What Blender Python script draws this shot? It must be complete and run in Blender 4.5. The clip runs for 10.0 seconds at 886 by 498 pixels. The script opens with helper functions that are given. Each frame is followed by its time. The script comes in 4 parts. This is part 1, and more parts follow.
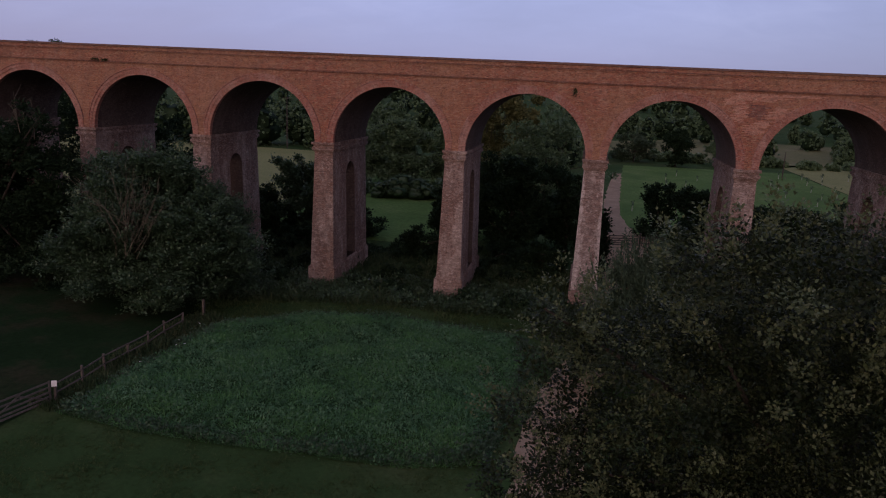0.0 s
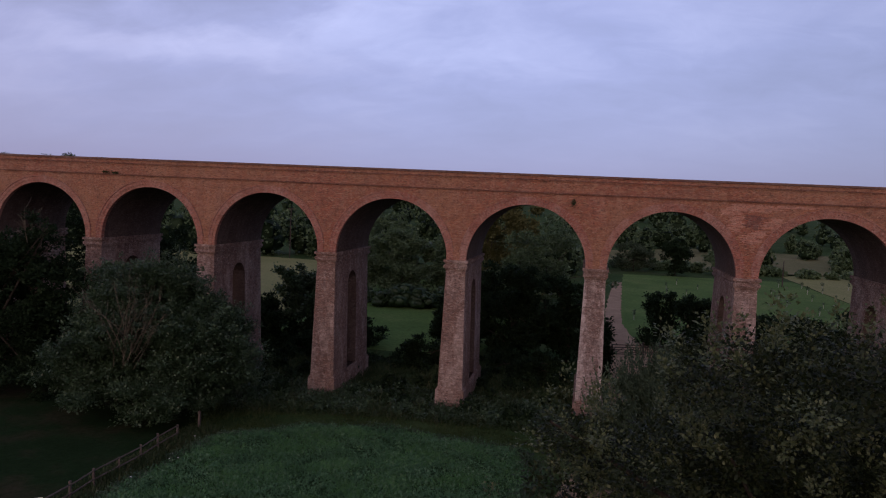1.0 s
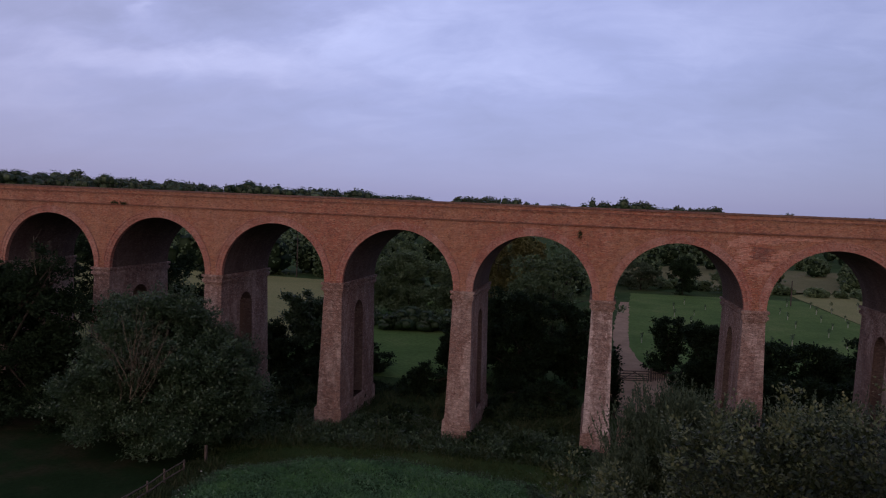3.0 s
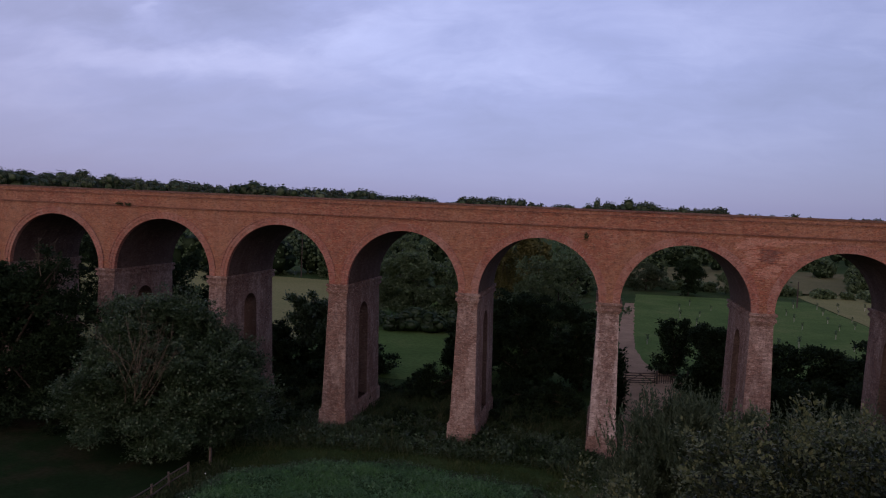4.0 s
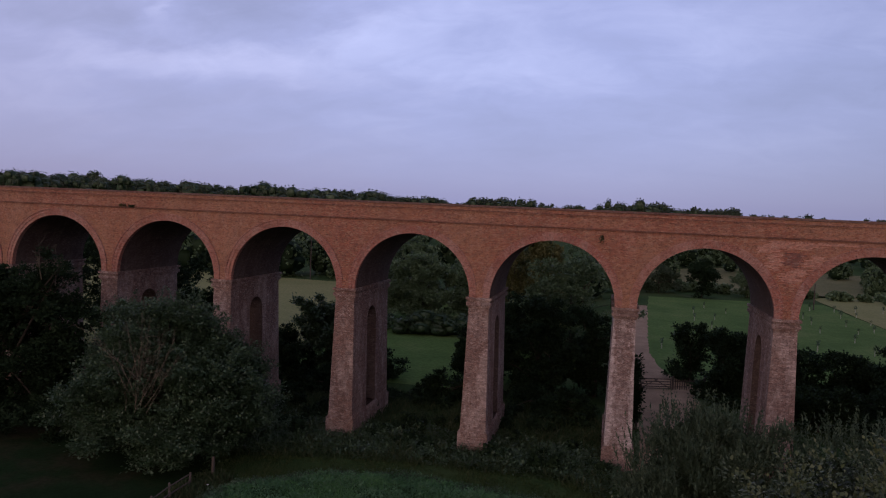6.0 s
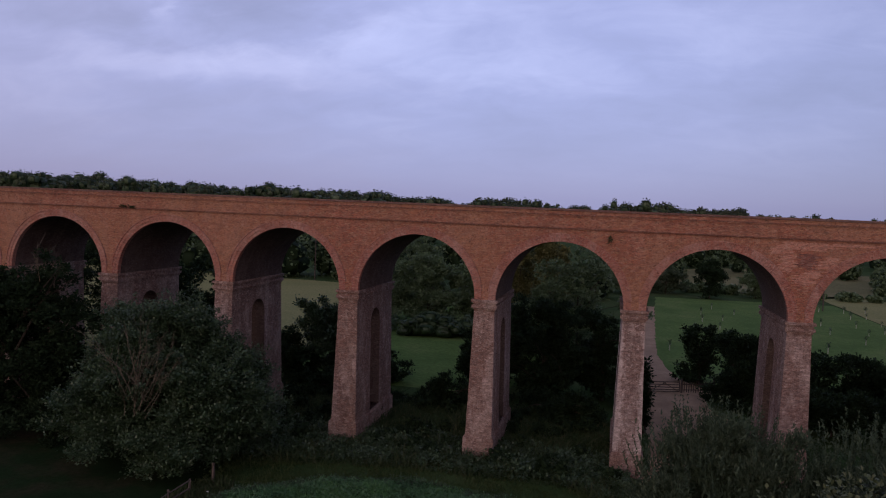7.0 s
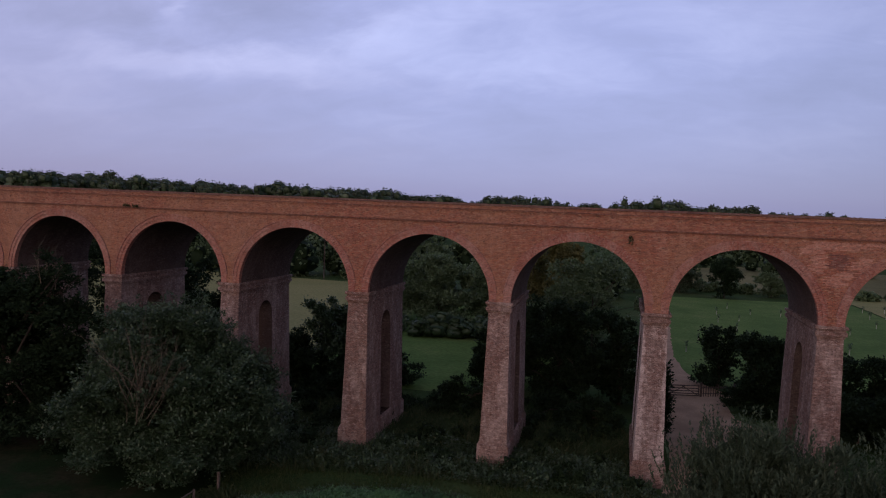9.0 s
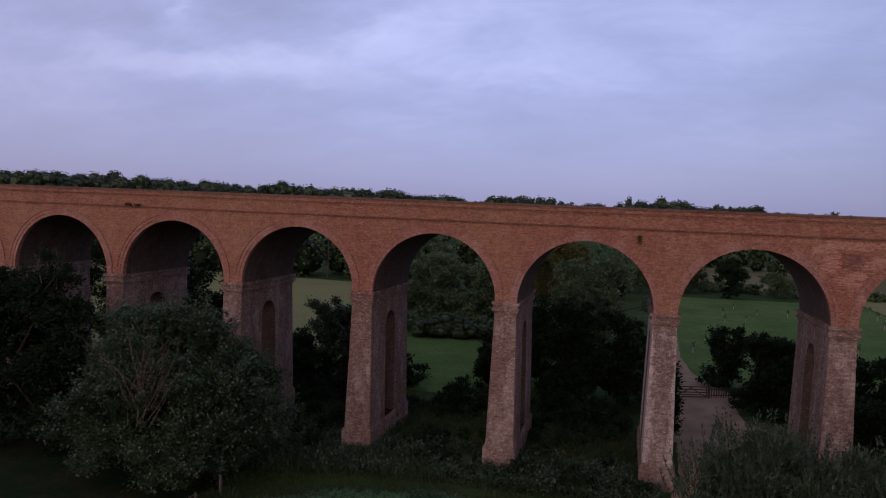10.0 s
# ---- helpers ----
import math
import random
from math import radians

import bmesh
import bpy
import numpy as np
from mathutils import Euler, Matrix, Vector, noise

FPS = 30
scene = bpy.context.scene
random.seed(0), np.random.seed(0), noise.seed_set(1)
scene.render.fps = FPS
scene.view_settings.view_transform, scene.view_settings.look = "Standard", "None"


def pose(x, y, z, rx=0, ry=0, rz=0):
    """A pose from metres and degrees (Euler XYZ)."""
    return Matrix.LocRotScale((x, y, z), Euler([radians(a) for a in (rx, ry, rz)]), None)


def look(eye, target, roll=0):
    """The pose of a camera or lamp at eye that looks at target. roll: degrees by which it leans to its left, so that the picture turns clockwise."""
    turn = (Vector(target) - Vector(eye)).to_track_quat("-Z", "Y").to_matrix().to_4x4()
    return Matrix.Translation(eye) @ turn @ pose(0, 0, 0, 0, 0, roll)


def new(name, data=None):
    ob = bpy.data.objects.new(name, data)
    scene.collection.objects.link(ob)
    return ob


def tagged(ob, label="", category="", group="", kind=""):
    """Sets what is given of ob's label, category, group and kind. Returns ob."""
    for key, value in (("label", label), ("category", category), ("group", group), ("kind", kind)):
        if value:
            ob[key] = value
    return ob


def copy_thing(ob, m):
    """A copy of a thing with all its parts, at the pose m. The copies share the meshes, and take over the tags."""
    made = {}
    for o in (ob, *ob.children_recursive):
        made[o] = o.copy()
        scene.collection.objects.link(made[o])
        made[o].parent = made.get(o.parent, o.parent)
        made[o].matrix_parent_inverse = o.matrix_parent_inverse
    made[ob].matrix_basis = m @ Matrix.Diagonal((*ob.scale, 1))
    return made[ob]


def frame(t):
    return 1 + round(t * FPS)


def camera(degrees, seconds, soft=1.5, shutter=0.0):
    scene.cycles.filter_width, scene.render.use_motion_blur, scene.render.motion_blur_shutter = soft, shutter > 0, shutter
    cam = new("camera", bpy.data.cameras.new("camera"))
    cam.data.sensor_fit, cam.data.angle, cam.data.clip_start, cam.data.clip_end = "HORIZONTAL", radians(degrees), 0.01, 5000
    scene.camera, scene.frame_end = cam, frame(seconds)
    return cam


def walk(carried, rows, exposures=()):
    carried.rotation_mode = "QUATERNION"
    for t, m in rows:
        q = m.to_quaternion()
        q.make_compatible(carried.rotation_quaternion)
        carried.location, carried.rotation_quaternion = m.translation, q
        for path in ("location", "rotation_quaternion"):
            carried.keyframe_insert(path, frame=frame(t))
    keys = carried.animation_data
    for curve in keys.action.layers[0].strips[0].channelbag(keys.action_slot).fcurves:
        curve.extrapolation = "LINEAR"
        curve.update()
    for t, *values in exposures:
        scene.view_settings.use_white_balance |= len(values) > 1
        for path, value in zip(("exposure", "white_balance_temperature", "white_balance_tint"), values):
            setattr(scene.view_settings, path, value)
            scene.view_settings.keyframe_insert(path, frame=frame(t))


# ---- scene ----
cam = camera(63.7, 10.0, soft=1.1)
PATH = [
    (0, (-9.345, -0.308, 14.972), (-9.712, 1.606, 14.523), 2.7),
    (0.5, (-9.365, -0.327, 14.985), (-9.746, 1.614, 14.692), 2.7),
    (1, (-9.384, -0.319, 14.995), (-9.776, 1.637, 14.846), 2.6),
    (1.5, (-9.402, -0.333, 15.075), (-9.798, 1.624, 14.955), 2.6),
    (2, (-9.407, -0.317, 15.552), (-9.809, 1.639, 15.436), 2.6),
    (2.5, (-9.406, -0.305, 16.074), (-9.813, 1.650, 15.962), 2.5),
    (4, (-9.580, -0.030, 16.435), (-10.004, 1.921, 16.323), 2.5),
    (4.5, (-9.639, 0.270, 16.457), (-10.069, 2.220, 16.346), 2.5),
    (5, (-9.754, 0.723, 16.480), (-10.191, 2.672, 16.369), 2.5),
    (5.5, (-9.862, 1.148, 16.494), (-10.306, 3.095, 16.383), 2.5),
    (7, (-10.165, 2.618, 16.518), (-10.631, 4.560, 16.407), 2.4),
    (7.5, (-10.294, 3.093, 16.519), (-10.766, 5.034, 16.409), 2.4),
    (8, (-10.507, 3.489, 16.521), (-10.984, 5.428, 16.409), 2.4),
    (8.5, (-10.688, 3.964, 16.528), (-11.172, 5.901, 16.413), 2.3),
    (9, (-10.898, 4.387, 16.554), (-11.388, 6.322, 16.437), 2.3),
    (9.5, (-11.077, 4.739, 16.573), (-11.571, 6.673, 16.453), 2.3),
    (10, (-11.191, 5.060, 16.460), (-11.691, 6.993, 16.343), 2.3),
]
walk(cam, [(t, look(eye, target, roll)) for t, eye, target, roll in PATH])


# ---- light ----
world = bpy.data.worlds.new("dusk_sky")
scene.world = world
world.use_nodes = True
wn, wl = world.node_tree.nodes, world.node_tree.links
wn.clear()


def wnode(kind, **values):
    n = wn.new(kind)
    for k, v in values.items():
        n.inputs[k].default_value = v
    return n


def wmath(op, a, b):
    n = wn.new("ShaderNodeMath")
    n.operation = op
    for i, v in enumerate((a, b)):
        if isinstance(v, (int, float)):
            n.inputs[i].default_value = v
        else:
            wl.new(v, n.inputs[i])
    return n.outputs[0]


SUN_EL, SUN_AZ = 12.0, 194.0
sky = wn.new("ShaderNodeTexSky")
sky.sky_type, sky.sun_disc = "NISHITA", False
sky.sun_elevation, sky.sun_rotation = radians(SUN_EL), radians(SUN_AZ)
wtc = wn.new("ShaderNodeTexCoord")
wsep = wn.new("ShaderNodeSeparateXYZ")
wl.new(wtc.outputs["Generated"], wsep.inputs[0])
# cloud sheet: the direction laid onto a flat layer overhead
dim = wn.new("ShaderNodeMapRange")
dim.inputs["From Min"].default_value, dim.inputs["From Max"].default_value = 0.34, 0.8
dim.inputs["To Min"].default_value, dim.inputs["To Max"].default_value = 1.22, 0.95
wl.new(wsep.outputs[2], dim.inputs["Value"])
lift = wmath("ADD", wmath("MAXIMUM", wsep.outputs[2], 0.0), 0.34)
wcomb = wn.new("ShaderNodeCombineXYZ")
wl.new(wmath("DIVIDE", wsep.outputs[0], lift), wcomb.inputs[0])
wl.new(wmath("DIVIDE", wsep.outputs[1], lift), wcomb.inputs[1])
wmap = wn.new("ShaderNodeMapping")
wmap.inputs["Rotation"].default_value = (0, 0, radians(12))
wmap.inputs["Scale"].default_value = (0.8, 1.25, 1.0)
wmap.inputs["Location"].default_value = (0.7, 0.2, 0.0)
wl.new(wcomb.outputs[0], wmap.inputs[0])
wnoise = wnode("ShaderNodeTexNoise", Scale=1.9, Detail=7.0, Roughness=0.5, Distortion=0.35)
wl.new(wmap.outputs[0], wnoise.inputs["Vector"])
cloud = wn.new("ShaderNodeValToRGB")
cr = cloud.color_ramp
cr.elements[0].position, cr.elements[0].color = 0.24, (0.232, 0.258, 0.455, 1)
cr.elements[1].position, cr.elements[1].color = 0.80, (0.46, 0.495, 0.80, 1)
mid = cr.elements.new(0.50)
mid.color = (0.308, 0.34, 0.605, 1)
wfine = wnode("ShaderNodeTexNoise", Scale=6.5, Detail=6.0, Roughness=0.6, Distortion=0.8)
wl.new(wmap.outputs[0], wfine.inputs["Vector"])
# the larger clouds: azimuth and elevation in degrees, their spans, and how much lighter or darker
wwarp = wnode("ShaderNodeTexNoise", Scale=3.2, Detail=6.0, Roughness=0.62)
wl.new(wmap.outputs[0], wwarp.inputs["Vector"])
wwsep = wn.new("ShaderNodeSeparateXYZ")
wl.new(wwarp.outputs["Color"], wwsep.inputs[0])
w_az = wmath("MULTIPLY", wmath("ARCTAN2", wsep.outputs[0], wsep.outputs[1]), 57.3)
w_el = wmath("MULTIPLY", wmath("ARCSINE", wsep.outputs[2], 0.0), 57.3)
w_az = wmath("ADD", w_az, wmath("MULTIPLY", wmath("SUBTRACT", wwsep.outputs[0], 0.5), 26.0))
w_el = wmath("ADD", w_el, wmath("MULTIPLY", wmath("SUBTRACT", wwsep.outputs[1], 0.5), 7.0))
CLOUDS = [(-27.0, 14.6, 7.5, 2.6, -0.13), (-41.0, 12.6, 8.0, 1.8, -0.10), (-34.0, 13.6, 2.2, 1.5, 0.12), (-33.0, 10.0, 9.0, 1.3, 0.12), (-16.0, 12.6, 9.0, 3.2, 0.10), (2.0, 14.0, 12.0, 4.0, 0.05), (-12.0, 9.0, 3.0, 0.6, -0.05), (15.0, 9.6, 6.0, 1.8, -0.07), (3.0, 8.2, 9.0, 1.0, -0.04), (-36.0, 5.0, 14.0, 2.0, -0.02)]
puffs = None
for ca, ce, wa, we, amp in CLOUDS:
    qa = wmath("POWER", wmath("ABSOLUTE", wmath("DIVIDE", wmath("SUBTRACT", w_az, ca), wa), 0.0), 2.0)
    qe = wmath("POWER", wmath("ABSOLUTE", wmath("DIVIDE", wmath("SUBTRACT", w_el, ce), we), 0.0), 2.0)
    one_ = wmath("MULTIPLY", wmath("EXPONENT", wmath("MULTIPLY", wmath("ADD", qa, qe), -1.0), 0.0), 1.35 * amp)
    puffs = one_ if puffs is None else wmath("ADD", puffs, one_)
wsum = wmath("ADD", wmath("MULTIPLY", wnoise.outputs["Fac"], 0.62), wmath("MULTIPLY", wfine.outputs["Fac"], 0.30))
wl.new(wmath("ADD", wmath("ADD", wsum, 0.04), puffs), cloud.inputs[0])
hor = wn.new("ShaderNodeValToRGB")
hr = hor.color_ramp
hr.elements[0].position, hr.elements[0].color = 0.0, (0.225, 0.232, 0.43, 1)
hr.elements[1].position, hr.elements[1].color = 0.30, (0.32, 0.345, 0.62, 1)
wl.new(wsep.outputs[2], hor.inputs[0])
wfade = wn.new("ShaderNodeMapRange")
wfade.inputs["From Min"].default_value, wfade.inputs["From Max"].default_value = 0.02, 0.20
wl.new(wsep.outputs[2], wfade.inputs["Value"])
wpink = wn.new("ShaderNodeMapRange")
wpink.inputs["From Min"].default_value, wpink.inputs["From Max"].default_value = -14.0, -44.0
wl.new(w_az, wpink.inputs["Value"])
wtint = wn.new("ShaderNodeMix")
wtint.data_type, wtint.blend_type = "RGBA", "MULTIPLY"
wtint.inputs["B"].default_value = (1.03, 0.97, 0.92, 1)
wl.new(wpink.outputs[0], wtint.inputs["Factor"])
wmix = wn.new("ShaderNodeMix")
wmix.data_type = "RGBA"
wl.new(wfade.outputs[0], wmix.inputs["Factor"])
wl.new(hor.outputs[0], wmix.inputs["A"])
wl.new(cloud.outputs[0], wmix.inputs["B"])
# the afterglow behind the sunset side, strongest low down
glow = wmath("MULTIPLY", wmath("MAXIMUM", wmath("MULTIPLY", wsep.outputs[1], -1.0), 0.0), wmath("SUBTRACT", 1.0, wmath("MULTIPLY", wmath("MAXIMUM", wsep.outputs[2], 0.0), 0.6)))
bg_glow = wnode("ShaderNodeBackground", Color=(0.86, 0.47, 0.30, 1))
wl.new(glow, bg_glow.inputs["Strength"])
bg_cloud, bg_sky = wnode("ShaderNodeBackground"), wnode("ShaderNodeBackground", Strength=0.012)
# the sky darkens away from the sunset, towards +x
east = wn.new("ShaderNodeMapRange")
east.inputs["From Min"].default_value, east.inputs["From Max"].default_value = 0.0, 1.0
east.inputs["To Min"].default_value, east.inputs["To Max"].default_value = 1.0, 0.52
wl.new(wsep.outputs[0], east.inputs["Value"])
wl.new(wmath("MULTIPLY", dim.outputs[0], east.outputs[0]), bg_cloud.inputs["Strength"])
wl.new(wmix.outputs["Result"], wtint.inputs["A"])
wl.new(wtint.outputs["Result"], bg_cloud.inputs[0])
wl.new(sky.outputs[0], bg_sky.inputs[0])
wadd, wout = wn.new("ShaderNodeAddShader"), wn.new("ShaderNodeOutputWorld")
wl.new(bg_cloud.outputs[0], wadd.inputs[0])
wl.new(bg_sky.outputs[0], wadd.inputs[1])
wadd2 = wn.new("ShaderNodeAddShader")
wl.new(wadd.outputs[0], wadd2.inputs[0])
wl.new(bg_glow.outputs[0], wadd2.inputs[1])
wl.new(wadd2.outputs[0], wout.inputs[0])

sun = new("sun", bpy.data.lights.new("sun", "SUN"))
sun.data.energy, sun.data.angle, sun.data.color = 0.5, radians(40), (1.0, 0.66, 0.5)
az, el = radians(SUN_AZ), radians(SUN_EL)
toward = Vector((math.sin(az) * math.cos(el), math.cos(az) * math.cos(el), math.sin(el)))
sun.matrix_world = look(toward * 200, (0, 0, 0))


# ---- materials ----
class Mat:
    """A procedural material on object coordinates."""

    def __init__(self, name, rough=0.9, spec=0.25):
        self.m = bpy.data.materials.new(name)
        self.m.use_nodes = True
        self.t = self.m.node_tree
        self.n, self.l = self.t.nodes, self.t.links
        self.b = self.n["Principled BSDF"]
        self.b.inputs["Roughness"].default_value = rough
        self.b.inputs["Specular IOR Level"].default_value = spec
        self.co = self.n.new("ShaderNodeTexCoord").outputs["Object"]

    def plug(self, sock, v):
        if isinstance(v, (int, float)):
            sock.default_value = v
        elif isinstance(v, tuple):
            sock.default_value = (*v, 1) if len(v) == 3 and sock.type == "RGBA" else v
        else:
            self.l.new(v, sock)

    def math(self, op, a, b=0.0):
        n = self.n.new("ShaderNodeMath")
        n.operation = op
        self.plug(n.inputs[0], a)
        self.plug(n.inputs[1], b)
        return n.outputs[0]

    def noise(self, scale, detail=4.0, rough=0.55, vec=None, stretch=None):
        n = self.n.new("ShaderNodeTexNoise")
        n.inputs["Scale"].default_value, n.inputs["Detail"].default_value = scale, detail
        n.inputs["Roughness"].default_value = rough
        v = vec or self.co
        if stretch:
            mp = self.n.new("ShaderNodeMapping")
            mp.inputs["Scale"].default_value = stretch
            self.l.new(v, mp.inputs[0])
            v = mp.outputs[0]
        self.l.new(v, n.inputs["Vector"])
        return n.outputs["Fac"]

    def ramp(self, fac, *stops):
        n = self.n.new("ShaderNodeValToRGB")
        e = n.color_ramp.elements
        while len(e) < len(stops):
            e.new(0.5)
        for el_, (p, c) in zip(e, stops):
            el_.position, el_.color = p, (*c, 1) if isinstance(c, tuple) else (c, c, c, 1)
        self.plug(n.inputs[0], fac)
        return n.outputs[0]

    def mix(self, fac, a, b, how="MIX"):
        n = self.n.new("ShaderNodeMix")
        n.data_type, n.blend_type = "RGBA", how
        self.plug(n.inputs["Factor"], fac)
        self.plug(n.inputs["A"], a)
        self.plug(n.inputs["B"], b)
        return n.outputs["Result"]

    def vec(self, x, y, z=0.0):
        n = self.n.new("ShaderNodeCombineXYZ")
        for s_, v in zip(n.inputs, (x, y, z)):
            self.plug(s_, v)
        return n.outputs[0]

    def sep(self, v=None):
        n = self.n.new("ShaderNodeSeparateXYZ")
        self.l.new(v or self.co, n.inputs[0])
        return n.outputs

    def island(self):
        return self.n.new("ShaderNodeNewGeometry").outputs["Random Per Island"]

    def one(self):
        return self.n.new("ShaderNodeObjectInfo").outputs["Random"]

    def done(self, colour, bump=None, strength=0.4, dist=0.02):
        self.plug(self.b.inputs["Base Color"], colour)
        if bump is not None:
            n = self.n.new("ShaderNodeBump")
            n.inputs["Strength"].default_value, n.inputs["Distance"].default_value = strength, dist
            self.plug(n.inputs["Height"], bump)
            self.l.new(n.outputs[0], self.b.inputs["Normal"])
        return self.m


def brick_material(name, red, tan, dark, mortar, pale, pale_amount, radial=False, speck=0.55, grime_top=0.5, limed_edge=False):
    m = Mat(name, 0.92, 0.15)
    x, y, z = m.sep()
    if radial:
        ang = m.math("MULTIPLY", m.math("ARCTAN2", x, z), 4.75)
        rad = m.math("SQRT", m.math("ADD", m.math("MULTIPLY", x, x), m.math("MULTIPLY", z, z)))
        uv = m.vec(rad, m.math("ADD", ang, m.math("MULTIPLY", y, 0.0)))
    else:
        uv = m.vec(m.math("ADD", x, y), z)
    bt = m.n.new("ShaderNodeTexBrick")
    bt.inputs["Scale"].default_value = 1.0
    bt.inputs["Brick Width"].default_value = 0.235
    bt.inputs["Row Height"].default_value = 0.082
    bt.inputs["Mortar Size"].default_value = 0.014
    bt.inputs["Mortar Smooth"].default_value = 0.2
    bt.inputs["Bias"].default_value = 0.0
    bt.inputs["Color1"].default_value = (0, 0, 0, 1)
    bt.inputs["Color2"].default_value = (1, 1, 1, 1)
    bt.inputs["Mortar"].default_value = (0.5, 0.5, 0.5, 1)
    m.l.new(uv, bt.inputs["Vector"])
    tone = m.ramp(bt.outputs["Color"], (0.0, tuple(0.5 * a + 0.3 * b for a, b in zip(dark, red))), (0.25, red), (0.65, red), (0.84, tan), (1.0, tuple(0.6 * a + 0.4 * b for a, b in zip(tan, pale))))
    # each bay and pier takes its own stretch of the stains
    shift = m.n.new("ShaderNodeVectorMath")
    shift.operation = "ADD"
    m.l.new(m.co, shift.inputs[0])
    m.l.new(m.n.new("ShaderNodeObjectInfo").outputs["Location"], shift.inputs[1])
    m.co = shift.outputs[0]
    area = m.noise(0.16, 5.0, 0.6)
    tone = m.mix(m.ramp(area, (0.40, 0.08), (0.62, 0.7)), tone, tan)
    tone = m.mix(m.ramp(m.noise(0.5, 6.0, 0.65), (0.52, 0.0), (0.75, 0.4)), tone, dark)
    col = m.mix(m.math("MULTIPLY", bt.outputs["Fac"], 0.8), tone, mortar)
    streak = m.noise(0.8, 9.0, 0.78, stretch=(1.0, 1.0, 0.35))
    col = m.mix(m.math("MULTIPLY", m.ramp(streak, (0.47, 0.0), (0.60, 1.0)), pale_amount), col, pale)
    fine = m.noise(4.5, 6.0, 0.8, stretch=(1.0, 1.0, 1.8))
    col = m.mix(m.math("MULTIPLY", m.ramp(fine, (0.54, 0.0), (0.66, 1.0)), speck), col, pale)
    if limed_edge:
        rim = m.math("ADD", m.math("ABSOLUTE", x), m.math("MULTIPLY", m.math("SUBTRACT", streak, 0.5), 2.2))
        col = m.mix(m.ramp(rim, (0.50, 0.0), (0.74, 0.75)), col, pale)
    soot = m.noise(6.5, 6.0, 0.8, stretch=(1.0, 1.0, 1.8))
    col = m.mix(m.ramp(soot, (0.34, 0.8), (0.49, 0.0)), col, tuple(0.4 * v for v in dark))
    course = m.noise(1.3, 7.0, 0.75, stretch=(0.35, 0.35, 9.0))
    col = m.mix(m.ramp(course, (0.36, 0.3), (0.50, 0.0)), col, dark)
    grime = m.noise(2.4, 7.0, 0.78, stretch=(1.0, 1.0, 2.2))
    col = m.mix(m.ramp(grime, (grime_top - 0.17, 0.5), (grime_top, 0.0)), col, (0.055, 0.04, 0.035))
    h = m.math("ADD", m.math("MULTIPLY", bt.outputs["Fac"], -1.0), m.noise(22.0, 3.0))
    return m.done(col, h, 0.5, 0.015)


RED, TAN, DARK = (0.325, 0.116, 0.066), (0.33, 0.175, 0.092), (0.12, 0.044, 0.032)
M_BRICK = brick_material("red_brick", RED, TAN, DARK, (0.17, 0.11, 0.085), (0.44, 0.29, 0.22), 0.14)
M_PIER = brick_material("weathered_brick", (0.19, 0.098, 0.07), (0.215, 0.13, 0.095), (0.075, 0.042, 0.034), (0.27, 0.21, 0.175), (0.56, 0.47, 0.41), 0.5, speck=0.9, grime_top=0.6)
M_LIME = brick_material("lime_streaked_brick", (0.16, 0.08, 0.062), (0.2, 0.125, 0.095), (0.06, 0.036, 0.032), (0.36, 0.3, 0.26), (0.66, 0.58, 0.52), 0.5, speck=0.85, grime_top=0.62, limed_edge=True)
M_RING = brick_material("ring_brick", (0.31, 0.105, 0.07), (0.33, 0.155, 0.1), (0.15, 0.052, 0.042), (0.24, 0.16, 0.13), (0.46, 0.34, 0.29), 0.3, radial=True)
M_NEW = brick_material("newer_brick", (0.40, 0.17, 0.115), (0.43, 0.235, 0.155), (0.22, 0.09, 0.065), (0.3, 0.2, 0.15), (0.54, 0.37, 0.29), 0.25)
# Sooty brick, darkened further: the shade under vaults and in pier openings is painted.
M_VAULT = brick_material("shaded_sooty_brick", (0.07, 0.042, 0.032), (0.09, 0.06, 0.045), (0.03, 0.02, 0.017), (0.08, 0.064, 0.054), (0.22, 0.185, 0.16), 0.2)
M_STRING = brick_material("string_brick", (0.16, 0.055, 0.035), (0.2, 0.095, 0.06), (0.08, 0.032, 0.025), (0.12, 0.085, 0.07), (0.34, 0.24, 0.19), 0.12)
M_COPE = brick_material("coping_brick", (0.15, 0.065, 0.05), (0.17, 0.10, 0.07), (0.07, 0.04, 0.035), (0.14, 0.11, 0.1), (0.3, 0.24, 0.2), 0.12)


def ground_material(name, a, b, c, fine_scale=9.0, bump=0.5, patch=0.12):
    m = Mat(name, 0.97, 0.03)
    col = m.ramp(m.noise(patch, 6.0, 0.62), (0.3, a), (0.5, b), (0.7, c))
    f = m.noise(fine_scale, 5.0, 0.7)
    col = m.mix(m.ramp(f, (0.35, 0.55), (0.6, 0.0)), col, tuple(v * 0.45 for v in b))
    return m.done(col, f, bump, 0.08)


M_LAWN = ground_material("mown_grass", (0.022, 0.046, 0.014), (0.034, 0.062, 0.02), (0.062, 0.078, 0.032), 4.0)
M_FAR_GRASS = ground_material("far_grass", (0.05, 0.096, 0.026), (0.075, 0.128, 0.036), (0.11, 0.15, 0.052), 2.2, 0.3, 0.11)
M_HAY = ground_material("pale_hay_field", (0.15, 0.165, 0.066), (0.185, 0.19, 0.08), (0.14, 0.155, 0.06), 2.0, 0.2, 0.05)
M_MEADOW = ground_material("meadow_floor", (0.02, 0.045, 0.016), (0.028, 0.06, 0.022), (0.038, 0.075, 0.028), 5.0)
M_GRAVEL = ground_material("gravel", (0.2, 0.145, 0.095), (0.26, 0.19, 0.125), (0.32, 0.24, 0.16), 14.0, 0.4, 0.5)


